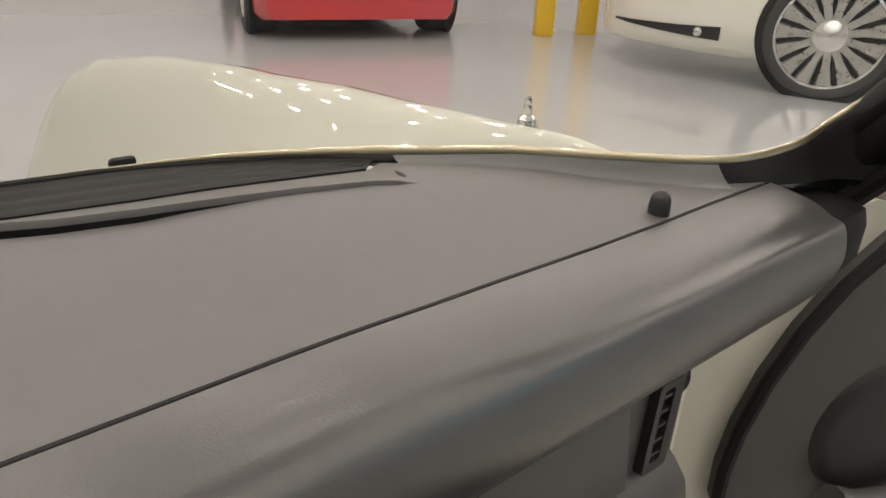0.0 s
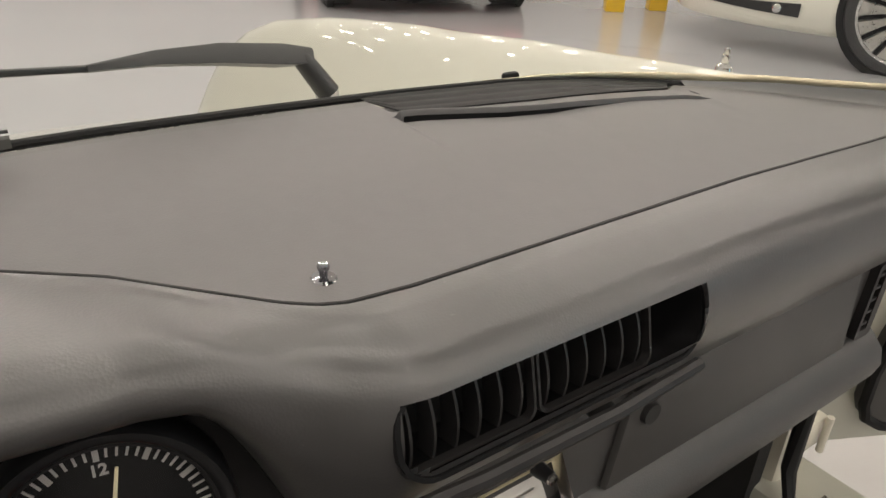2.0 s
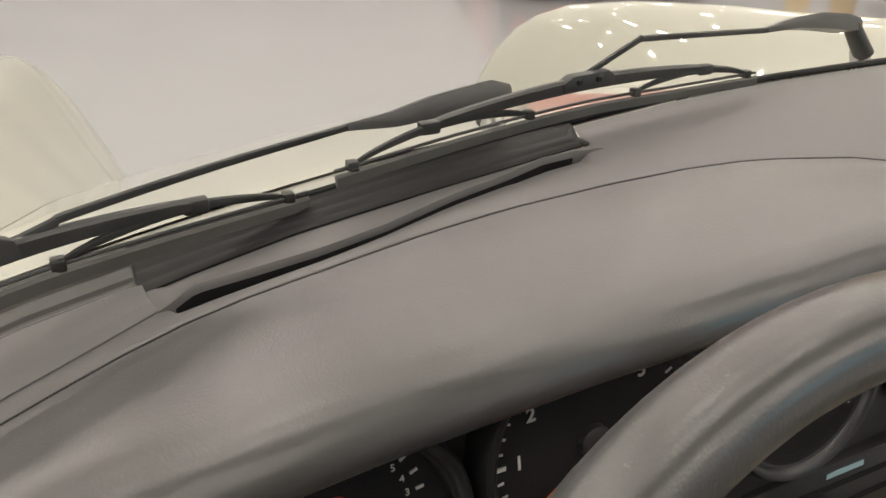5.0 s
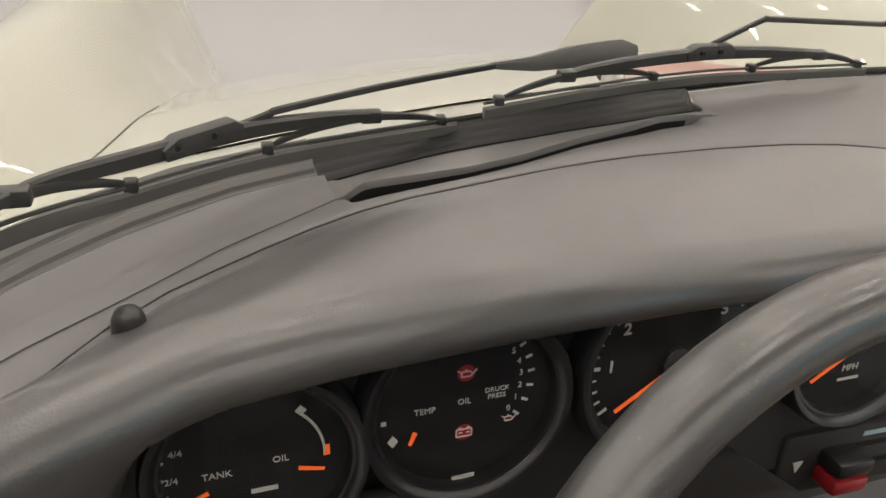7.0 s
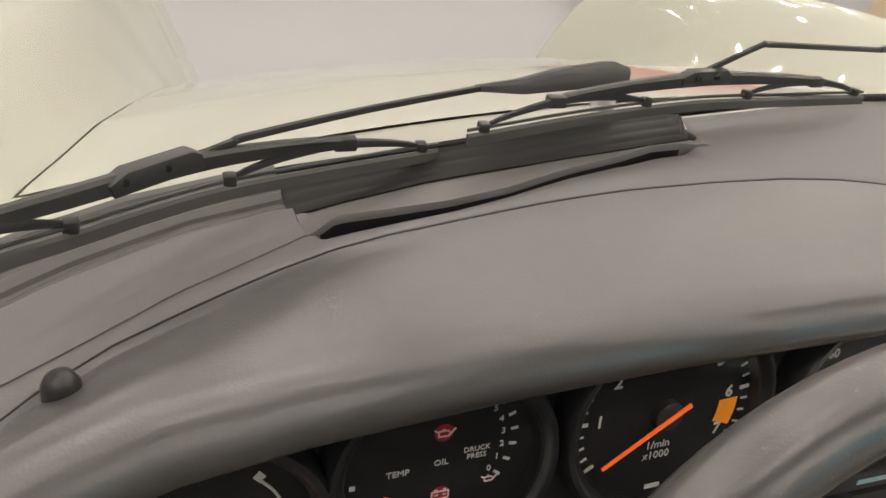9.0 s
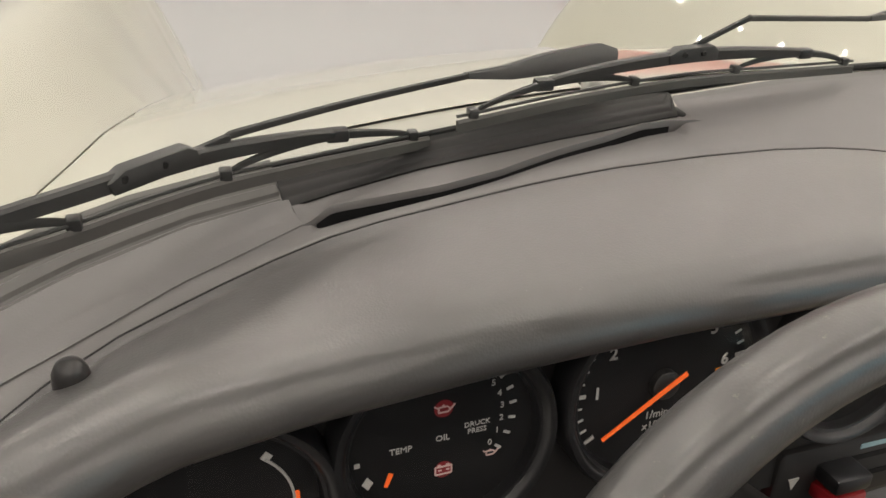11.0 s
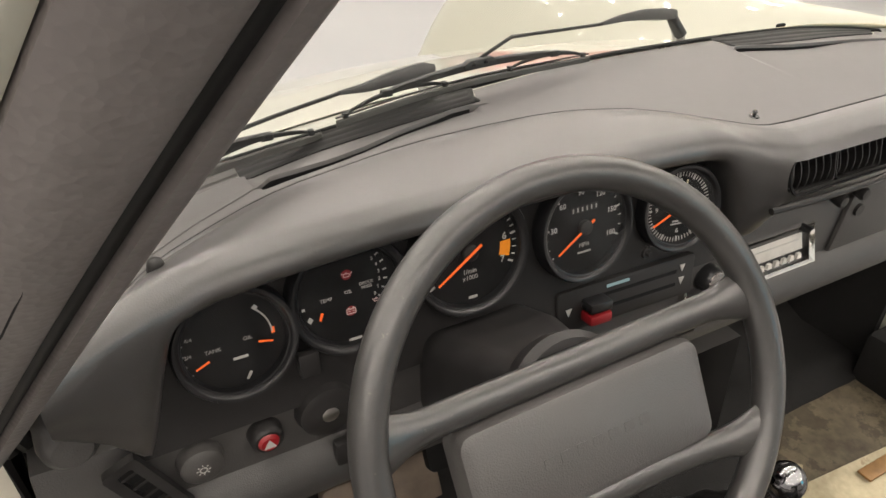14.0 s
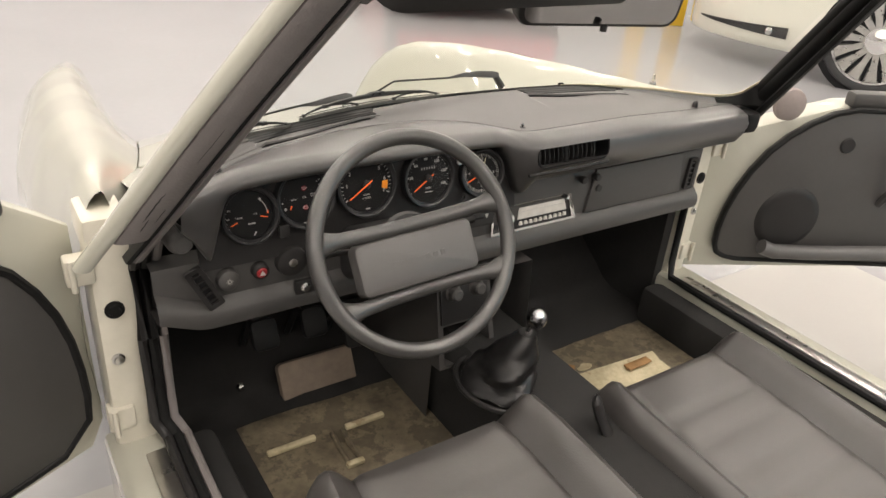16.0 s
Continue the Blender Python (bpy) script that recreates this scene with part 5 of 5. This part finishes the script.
# ---- gear lever, console, pedals ----
def gear():
    ob = thing("gear_lever", "gear lever with a dark polished knob and black leather boot", "gear lever", (-0.04, -0.17, 0.42))
    top, foot = Vector((-0.038, -0.215, 0.596)), Vector((-0.078, -0.172, 0.43))
    bm = bmesh.new()
    rows = []
    rng = random.Random(3)
    for k in range(26):
        t = k / 25
        c = foot.lerp(top, t * 0.78)
        R = 0.056 * (1 - t ** 1.15) + 0.017
        ph = rng.uniform(0, 6)
        r = []
        for q in range(32):
            a = 2 * math.pi * q / 32
            w = 1 + 0.09 * math.sin(3 * a + t * 5) * (1 - t) + 0.075 * math.sin(15 * t + 2.2 * math.sin(a * 2 + 0.6)) * (1 - 0.6 * t)
            r.append(c + Vector((R * w * math.cos(a), R * w * 1.15 * math.sin(a), 0.004 * math.sin(5 * a + ph) * (1 - t))))
        rows.append(r)
    loft(bm, rows, close_u=True, cap=True)
    adopt(part("boot", bm, M_BOOT, label="wrinkled black leather boot"), ob)
    bm = bmesh.new()
    tube(bm, [foot.lerp(top, 0.7), foot.lerp(top, 0.9)], 0.006, 12)
    adopt(part("shaft", bm, M_CHROME), ob)
    bm = bmesh.new()
    bmesh.ops.create_uvsphere(bm, u_segments=28, v_segments=18, radius=0.0205, matrix=Matrix.Translation(top))
    for v in bm.verts:
        d = v.co - top
        v.co = top + Vector((d.x, d.y, d.z * 1.08))
    adopt(part("knob", bm, M_KNOB, label="polished dark knob"), ob)
    bm = bmesh.new()
    tube(bm, [foot + Vector((0.080 * math.cos(a), 0.100 * math.sin(a), -0.004)) for a in [2 * math.pi * k / 40 for k in range(40)]], 0.006, 8, closed=True)
    adopt(part("boot_ring", bm, M_PLAST), ob)
gear()


def console():
    ob = thing("centre_console", "black centre console with round knobs and an open bin", "console", (-0.085, 0, 0.42))
    m = pose(-0.085, -0.045, 0.50, 80, 0, 0)
    bm = bmesh.new()
    o = [(-0.062, -0.10), (0.085, -0.10), (0.066, 0.12), (-0.066, 0.12)]
    i2 = [(-0.050, -0.092), (0.072, -0.092), (0.062, 0.0), (-0.052, 0.0)]
    loft(bm, [[m @ Vector((x, y, z)) for x, y in ring] for ring, z in ((o, -0.12), (o, 0.0), (i2, 0.001), (i2, -0.10))], close_u=True)
    adopt(part("surround", bm, M_PLASTG), ob)
    bm = bmesh.new()
    slab(bm, [(-0.058, 0.006), (0.062, 0.006), (0.058, 0.112), (-0.060, 0.112)], 0.006, m, 0.002)
    adopt(part("switch_plate", bm, M_PLAST), ob)
    bm = bmesh.new()
    slab(bm, i2, 0.002, m @ pose(0, 0, -0.10))
    adopt(part("bin_back", bm, M_FACE), ob)
    for x in (-0.028, 0.030):
        bm = bmesh.new()
        lathe(bm, [(0.0, 0.020), (0.010, 0.020), (0.014, 0.016), (0.015, 0.004), (0.019, 0.0)], m @ pose(x, 0.075, 0.006), 24)
        adopt(part("rotary_knob", bm, M_PLASTG), ob)
    bm = bmesh.new()
    loft(bm, [[(x, y, z) for x, z in ((-0.15, 0.24), (-0.145, 0.60), (0.10, 0.60), (0.125, 0.24))] for y in (-0.03, 0.55)])
    adopt(part("tunnel_cover", bm, M_PLASTG), ob)
console()


def footwells():
    # cream foot board and tan residue on the passenger side
    ob = thing("foot_board", "cream painted foot board with brown glue stains", "foot board", (0.3, -0.1, 0.26))
    m = Matrix.Translation((0.14, -0.10, 0.262))
    bm = bmesh.new()
    loft(bm, [[(0.13, -0.42, 0.256), (0.50, -0.42, 0.256)], [(0.13, -0.12, 0.262), (0.50, -0.14, 0.262)], [(0.135, -0.085, 0.272), (0.50, -0.11, 0.272)], [(0.135, -0.08, 0.262), (0.50, -0.105, 0.262)], [(0.135, -0.08, 0.25), (0.50, -0.105, 0.25)]])
    adopt(part("board", bm, M_BOARD), ob)
    bm = bmesh.new()
    box(bm, 0.385, 0.465, -0.142, -0.118, 0.268, 0.2735, 0.002)
    adopt(part("brown_edge", bm, M_RUST, label="brown stained edge strip"), ob)
    rng = random.Random(21)
    for x, y, r, mt in ((0.20, -0.055, 0.030, M_BOARD), (0.155, -0.075, 0.022, M_BOARD), (0.26, -0.045, 0.028, M_RUST), (0.23, -0.015, 0.024, M_RUST), (0.17, -0.03, 0.018, M_RUST), (0.31, -0.06, 0.022, M_BOARD)):
        bm = bmesh.new()
        slab(bm, [(r * rng.uniform(0.6, 1.2) * math.cos(a), 0.6 * r * rng.uniform(0.6, 1.2) * math.sin(a)) for a in [2 * math.pi * k / 11 for k in range(11)]], 0.003, pose(x, y, 0.2495))
        adopt(part("glue_residue", bm, mt), body)
    for s, w in ((1, 0.53), (-1, 0.53)):
        bm = bmesh.new()
        rows = []
        rng = random.Random(5 + s)
        for k in range(15):
            y = (0.125 if s < 0 else 0.03) + (0.505 if s < 0 else 0.60) * k / 14
            z = 0.253 + max(0, y - 0.22) * 0.75
            rows.append([(s * (0.135 + w * q / 12), y, z + rng.uniform(0, 0.006)) for q in range(13)])
        loft(bm, rows)
        adopt(part("toe_board", bm, M_CARPET), body)
    bm = bmesh.new()
    box(bm, -0.66, -0.535, -0.9, 0.25, 0.25, 0.256)
    adopt(part("floor_carpet", bm, M_CARPET), body)
    # ribs on the driver's floor
    for a, c, y in ((-0.505, -0.397, 0.021), (-0.328, -0.233, 0.019), (-0.375, -0.335, -0.085)):
        bm = bmesh.new()
        box(bm, a, c, y - 0.007, y + 0.007, 0.25, 0.262, 0.004)
        adopt(part("floor_rib", bm, M_BOARD), body)
    for x in (-0.365, -0.340):
        bm = bmesh.new()
        tube(bm, [(x, -0.075, 0.252), (x, -0.03, 0.253), (x + 0.006, 0.02, 0.252)], 0.006, 8)
        adopt(part("floor_bead", bm, M_PAN), body)
    ob = thing("pedal_board", "worn brown pedal board under the dashboard", "pedal board", (-0.4, 0.2, 0.26))
    bm = bmesh.new()
    slab(bm, rrect(0.185, 0.105, 0.012), 0.02, pose(-0.318, 0.195, 0.272, 62, 0, 0), 0.004)
    adopt(part("plate", bm, M_TAN), ob)
    for x, z in ((-0.455, 0.46), (-0.345, 0.46), (-0.25, 0.43)):
        pd = thing("pedal", "black rubber foot pedal on a steel arm", "pedal", (x, 0.2, 0.4), "pedals")
        bm = bmesh.new()
        slab(bm, rrect(0.055, 0.065 if x < -0.3 else 0.11, 0.012), 0.014, pose(x, 0.15, z, 62, 0, 0), 0.004)
        adopt(part("pad", bm, M_RUB), pd)
        bm = bmesh.new()
        tube(bm, [(x, 0.165, z), (x, 0.24, z - 0.02), (x, 0.30, z - 0.12)], 0.008, 8)
        adopt(part("arm", bm, M_PLAST), pd)
    bm = bmesh.new()
    lathe(bm, [(0.0, 0.006), (0.006, 0.005), (0.010, 0.0)], pose(-0.497, 0.195, 0.303, 60, 0, 0), 16)
    sc = tagged(part("floor_screw", bm, M_CHROME), "bright metal screw head in the driver's footwell", "screw")
footwells()


# ---- doors, posts and sills ----
def jambs():
    for s in (-1, 1):
        for z, r in ((0.6625, 0.016), (0.5635, 0.011)):
            bm = bmesh.new()
            lathe(bm, [(0.0, 0.006), (r * 0.6, 0.005), (r * 0.7, 0.002), (r, 0.001), (r, -0.002)], pose(s * (0.742 if z > 0.6 else 0.748), 0.048, z, 90, 0, 0), 24)
            adopt(part("grommet", bm, M_RUB if z > 0.6 else M_ALU), body)
        for z, x0, x1 in ((0.436, 0.735, 0.780), (0.745, 0.762, 0.805)):
            bm = bmesh.new()
            box(bm, *sorted((s * x0, s * x1)), 0.042, 0.075, z - 0.024, z + 0.024, 0.005)
            hg = adopt(part("hinge", bm, M_JAMB), body)
            bm = bmesh.new()
            tube(bm, [(s * (x1 - 0.01), 0.036, z - 0.028), (s * (x1 - 0.01), 0.036, z + 0.028)], 0.005, 10)
            adopt(part("hinge_pin", bm, M_JAMB), body)
        for dx, r, mt in ((0.0, 0.010, M_RUB), (0.017, 0.009, M_PLAST), (-0.017, 0.0085, M_PILLAR))[:3 if s < 0 else 1]:
            bm = bmesh.new()
            up = [(-0.690 - dx, -0.05, 0.86)] if s < 0 else [(0.694 + dx, 0.05, 0.86)]
            tube(bm, [Vector(p) for p in up] + [(s * (0.688 + dx), 0.04, 0.74), (s * (0.690 + dx), 0.038, 0.6), (s * (0.690 + dx), 0.034, 0.42), (s * (0.674 + dx), 0.015, 0.387), (s * (0.675 + dx), -0.10, 0.384), (s * (0.675 + dx), -1.2, 0.384)], r, 8)
            adopt(part("door_seal", bm, mt), body)
        bm = bmesh.new()
        box(bm, *sorted((s * 0.70, s * 0.735)), -1.25, 0.0, 0.375, 0.383, 0.003)
        adopt(part("tread_strip", bm, M_ALU), body)
        bm = bmesh.new()
        box(bm, *sorted((s * 0.60, s * 0.675)), -1.2, 0.05, 0.24, 0.36, 0.02)
        adopt(part("sill_carpet", bm, M_CARPET), body)
jambs()


def door(s):
    d = new("car_door")
    d["label"] = "car door standing open with a black inner panel"
    adopt(d, body)
    base = pose(s * 0.775, 0.10, 0.30, 0, 0, -27 * s)
    outline = [(0.0, 0.10), (0.03, 0.05), (0.95, 0.06), (1.0, 0.12), (1.0, 0.545), (0.96, 0.565)] + ([(0.40, 0.56), (0.12, 0.48), (0.0, 0.40)] if s > 0 else [(0.10, 0.575), (0.0, 0.50)])
    panel = [(0.115, 0.14), (0.125, 0.115), (0.15, 0.10), (0.19, 0.092), (0.92, 0.075), (0.96, 0.13), (0.96, 0.53), (0.92, 0.555), (0.42, 0.555), (0.36, 0.542), (0.30, 0.512), (0.245, 0.472), (0.20, 0.425), (0.165, 0.37), (0.138, 0.31), (0.12, 0.245), (0.113, 0.19)] if s > 0 else [(0.045, 0.14), (0.10, 0.095), (0.92, 0.075), (0.96, 0.13), (0.96, 0.53), (0.92, 0.555), (0.28, 0.555), (0.22, 0.542), (0.165, 0.512), (0.12, 0.472), (0.09, 0.425), (0.066, 0.37), (0.050, 0.31), (0.042, 0.245), (0.040, 0.19)]
    bm = bmesh.new()
    slab(bm, [(s * x, z) for x, z in outline], 0.075, base @ pose(0, 0.085, 0, 90, 0, 0), 0.01)
    part("shell", bm, M_WHITE, d)
    bm = bmesh.new()
    slab(bm, [(s * x, z) for x, z in panel], 0.028, base @ pose(0, 0.012, 0, 90, 0, 0), 0.01)
    part("inner_panel", bm, M_PLASTG, d)
    bm = bmesh.new()
    P = [base @ Vector((s * x, -0.012, z)) for x, z in panel]
    tube(bm, P, 0.008, 8, closed=True, up=(0, 1, 0.2))
    part("panel_seal", bm, M_RUB, d)
    bm = bmesh.new()
    tube(bm, [base @ Vector((s * x, -0.045, z)) for x, z in ((0.24, 0.150), (0.28, 0.135), (0.42, 0.132), (0.90, 0.140))], 0.022, 10)
    part("armrest", bm, M_PAD, d)
    bm = bmesh.new()
    lathe(bm, [(0.0, 0.010), (0.075, 0.010), (0.092, 0.006), (0.098, 0.0)], base @ pose(s * 0.31, -0.015, 0.228, 90, 0, 0), 40)
    part("speaker_cover", bm, M_PLAST, d)
    bm = bmesh.new()
    lathe(bm, [(0.0, 0.006), (0.020, 0.006), (0.024, 0.0)], base @ pose(s * 0.42, -0.015, 0.455, 90, 0, 0), 24)
    part("lock_knob", bm, M_PLAST, d)
    bm = bmesh.new()
    tube(bm, [base @ Vector((s * 0.56, -0.016, 0.50)), base @ Vector((s * 0.57, -0.05, 0.44)), base @ Vector((s * 0.58, -0.05, 0.34)), base @ Vector((s * 0.58, -0.016, 0.28))], 0.011, 8)
    part("pull_handle", bm, M_PLASTG, d)
    bm = bmesh.new()
    box(bm, *sorted((s * (0.40 if s > 0 else 0.10), s * 0.96)), -0.005, 0.04, 0.555, 0.60, 0.012, base)
    part("top_rail", bm, M_PLASTG, d)
    # quarter mirror base
    bm = bmesh.new()
    lathe(bm, [(0.0, 0.010), (0.03, 0.009), (0.042, 0.003), (0.045, -0.01)], base @ pose(s * 0.22, -0.01, 0.56, 90, 0, 0), 28)
    part("mirror_foot", bm, M_TAUPE, d, "pinkish grey round mirror foot")


for s in (-1, 1):
    door(s)


def screen_top():
    # sun visor, mirror, fabric roll and pillar seals
    ob = thing("sun_visor", "black padded sun visor folded up at the header rail", "sun visor", (-0.3, -0.33, 1.24))
    bm = bmesh.new()
    slab(bm, rrect(0.40, 0.10, 0.035, 6), 0.028, pose(-0.30, -0.335, 1.245, 42, 0, 2), 0.012)
    adopt(part("pad", bm, M_PLAST), ob)
    bm = bmesh.new()
    tube(bm, [(-0.52, -0.315, 1.235), (-0.49, -0.325, 1.245), (-0.42, -0.33, 1.25)], 0.009, 10)
    adopt(part("hinge_arm", bm, M_PLAST), ob)
    ob = thing("sun_visor", "black padded sun visor folded up at the header rail", "sun visor", (0.3, -0.33, 1.24))
    bm = bmesh.new()
    slab(bm, rrect(0.40, 0.10, 0.035, 6), 0.028, pose(0.30, -0.335, 1.265, 42, 0, -2), 0.012)
    adopt(part("pad", bm, M_PLAST), ob)
    ob = thing("rear_view_mirror", "black framed rear view mirror hanging from the header rail", "mirror", (-0.09, -0.30, 1.195))
    m = pose(-0.09, -0.30, 1.195, 104, 0, -14)
    bm = bmesh.new()
    slab(bm, rrect(0.265, 0.066, 0.022, 6), 0.024, m @ pose(0, 0, -0.024), 0.006)
    adopt(part("housing", bm, M_PLAST), ob)
    bm = bmesh.new()
    slab(bm, rrect(0.248, 0.052, 0.017, 6), 0.0015, m)
    adopt(part("mirror_glass", bm, M_MIRROR), ob)
    bm = bmesh.new()
    tube(bm, [(-0.09, -0.285, 1.20), (-0.06, -0.265, 1.225), (-0.02, -0.245, 1.26)], 0.007, 8)
    adopt(part("stem", bm, M_PLAST), ob)
    bm = bmesh.new()
    lathe(bm, [(0.0, 0.010), (0.005, 0.009), (0.006, 0.0)], pose(-0.09, -0.305, 1.170, 180, 0, 0), 14)
    adopt(part("tilt_lever", bm, M_PLAST), ob)
    ob = thing("soft_top_seal", "crumpled grey fabric seal at the screen corner", "seal", (-0.54, -0.31, 1.25))
    rng = random.Random(8)
    bm = bmesh.new()
    pts = spline([(-0.56, -0.32, 1.235), (-0.545, -0.33, 1.258), (-0.52, -0.325, 1.27), (-0.49, -0.315, 1.268)], 6)
    tube(bm, pts, [0.020 + rng.uniform(-0.004, 0.006) for _ in pts], 12)
    adopt(part("fabric", bm, M_TAUPE), ob)
    low, high = Vector((0.785, -0.018, 0.88)), Vector((0.655, -0.300, 1.235))
    for dx, dy, r, mt in ((-0.012, -0.030, 0.008, M_RUB), (0.012, -0.020, 0.011, M_PLAST)):
        bm = bmesh.new()
        tube(bm, [low.lerp(high, k / 12) + Vector((dx + 0.006 * math.sin(math.pi * k / 12), dy, 0)) for k in range(-1, 13)], r, 8)
        adopt(part("pillar_seal", bm, mt), body)
screen_top()


# ---- things in the showroom ----
def posts():
    for x, y in ((5.34, 4.50), (5.80, 4.38)):
        ob = thing("lift_post", "yellow painted steel lift post bolted to the floor", "post", (x, y, 0), "lift posts")
        ob.rotation_euler = (0, 0, radians(-38))
        bm = bmesh.new()
        box(bm, -0.085, 0.085, -0.085, 0.085, 0.0, 2.6, 0.01)
        part("column", bm, M_YEL, ob)
posts()


def car_wheel(ob, m, R, rim, spokes):
    """A tyre and a multi-spoke rim about the local z axis, face towards +z."""
    w = new("wheel")
    w.parent = ob
    bm = bmesh.new()
    lathe(bm, [(rim, -0.12), (R * 0.96, -0.125), (R, -0.10), (R, 0.10), (R * 0.97, 0.122), (rim + 0.02, 0.128), (rim, 0.12), (rim, -0.12)], m, 56)
    part("tyre", bm, M_TYRE, w)
    bm = bmesh.new()
    lathe(bm, [(rim, 0.122), (rim * 0.95, 0.118), (rim * 0.93, 0.09), (rim * 0.93, -0.1)], m, 56)
    part("rim_ring", bm, M_CHROME, w)
    bm = bmesh.new()
    lathe(bm, [(0.0, 0.02), (rim * 0.93, 0.0)], m, 40)
    part("brake_disc", bm, M_FACE, w)
    for k in range(spokes):
        bm = bmesh.new()
        a, b = rim * 0.16, rim * 0.94
        wd = rim * 0.14
        loft(bm, [[m @ pose(0, 0, 0, 0, 0, 360 * k / spokes) @ Vector((x, y, z)) for x, z in ((-ww, zz - 0.04), (-ww * 0.6, zz), (ww * 0.6, zz), (ww, zz - 0.04))] for y, ww, zz in ((a, wd * 0.8, 0.10), (rim * 0.55, wd * 0.8, 0.112), (b, wd * 1.6, 0.118))])
        part("spoke", bm, M_ALU, w)
    bm = bmesh.new()
    lathe(bm, [(0.0, 0.122), (rim * 0.11, 0.121), (rim * 0.15, 0.112), (rim * 0.30, 0.104), (rim * 0.32, 0.05)], m, 32)
    part("hub_cap", bm, M_CHROME, w)


def parked_car(name, label, at, turn, L, W, material, front, R, rim, spokes, table):
    """table: along the car (y), half width, sill height, shoulder height, roof height."""
    ob = thing(name, label, "car", at)
    ob.rotation_euler = (0, 0, radians(turn))
    bm = bmesh.new()
    rows = []
    for y, w, zl, zs, zr in table:
        ring = [(-w * 0.93, zl), (-w * 0.985, zl + 0.06), (-w, zl + 0.25), (-w * 0.98, zs - 0.05), (-w * 0.90, zs), (-w * 0.72, zr - 0.04), (-w * 0.5, zr)]
        ring = ring + [(-x, z) for x, z in reversed(ring)]
        rows.append([(x, y, z) for x, z in ring])
    loft(bm, rows, close_u=True, cap=True)
    part("body", bm, material, ob)
    bm = bmesh.new()
    box(bm, -W / 2 + 0.12, W / 2 - 0.12, -L / 2 + 0.5, L / 2 - 1.0, 0.16, 0.34, 0.02)
    part("underbody", bm, M_FACE, ob)
    for sx in (-1, 1):
        for y in front:
            bm = bmesh.new()
            lathe(bm, [(0.0, 0.0), (R + 0.045, 0.0), (R + 0.05, -0.06)], Matrix.Translation((sx * (W / 2 + 0.004), y, R)) @ pose(0, 0, 0, 0, 90 * sx, 0), 40)
            part("wheel_arch", bm, M_FACE, ob)
            car_wheel(ob, Matrix.Translation((sx * (W / 2 - 0.10), y, R)) @ pose(0, 0, 0, 0, 90 * sx, 0), R, rim, spokes)
    return ob


NOSE = [(2.1, 0.998), (2.3, 0.985), (2.45, 0.95), (2.6, 0.885), (2.75, 0.79), (2.87, 0.66), (2.97, 0.48), (3.04, 0.28), (3.07, 0.10)]
sal = parked_car("white_saloon", "cream white luxury saloon car with chrome wheels parked on the floor", (6.68, 0.815, 0), 23, 5.2, 2.0, M_CREAM, (1.55, -1.6), 0.405, 0.335, 15,
    [(-2.6, 0.7, 0.4, 0.8, 0.95), (-2.4, 0.95, 0.28, 0.95, 1.1), (-1.2, 1.0, 0.2, 1.0, 1.5), (0.2, 1.0, 0.2, 1.0, 1.52), (1.0, 1.0, 0.2, 1.0, 1.1), (1.9, 1.0, 0.19, 0.92, 1.0)] + [(2.1 + 1.2 * (y - 2.1), w, 0.19 + 0.02 * (y - 2.0), 0.90 - 0.12 * (y - 2.0), 0.98 - 0.12 * (y - 2.0)) for y, w in NOSE])
for sx in (-1, 1):
    # dark slim intake with a fog lamp in the bumper
    bm = bmesh.new()
    rows = []
    for k in range(21):
        t = k / 20
        y = 2.22 + 0.82 * t
        w = lin(NOSE, 2.1 + (y - 2.1) / 1.2) + 0.004
        z0, z1 = 0.295 + 0.035 * t, 0.385 - 0.04 * t
        rows.append([(sx * (w - 0.03), y, z1 + 0.004), (sx * w, y, z1), (sx * w, y, (z0 + z1) / 2), (sx * (w - 0.004), y, z0), (sx * (w - 0.05), y, z0 - 0.004)])
    loft(bm, rows)
    part("bumper_intake", bm, M_GLOSS, sal, "dark slim bumper intake")
    bm = bmesh.new()
    lathe(bm, [(0.0, 0.030), (0.022, 0.026), (0.034, 0.012), (0.036, 0.0)], Matrix.Translation((sx * 0.972, 2.37, 0.34)) @ pose(0, 0, 0, 0, 78 * sx, 0), 24)
    part("fog_lamp", bm, M_CHROME, sal)

parked_car("red_sports_car", "red sports car with wide black tyres parked further back", (4.36, 6.91, 0), -20, 4.2, 1.78, M_RED, (-1.55, 1.3), 0.32, 0.21, 8,
    [(-2.1, 0.78, 0.17, 0.75, 0.8), (-1.95, 0.87, 0.15, 0.82, 0.9), (-1.0, 0.89, 0.18, 0.85, 1.0), (0.0, 0.86, 0.2, 0.82, 1.2), (0.8, 0.86, 0.2, 0.8, 1.0), (1.6, 0.86, 0.24, 0.72, 0.8), (2.0, 0.75, 0.28, 0.62, 0.68), (2.1, 0.6, 0.32, 0.58, 0.62)])

bm = bmesh.new()
box(bm, -2.1, 2.1, -2.4, 0.35, 0.0, 0.003)
tagged(part("floor_sheet", bm, M_SHEET, smooth=False), "white protective sheet lying on the floor under the car", "floor sheet")
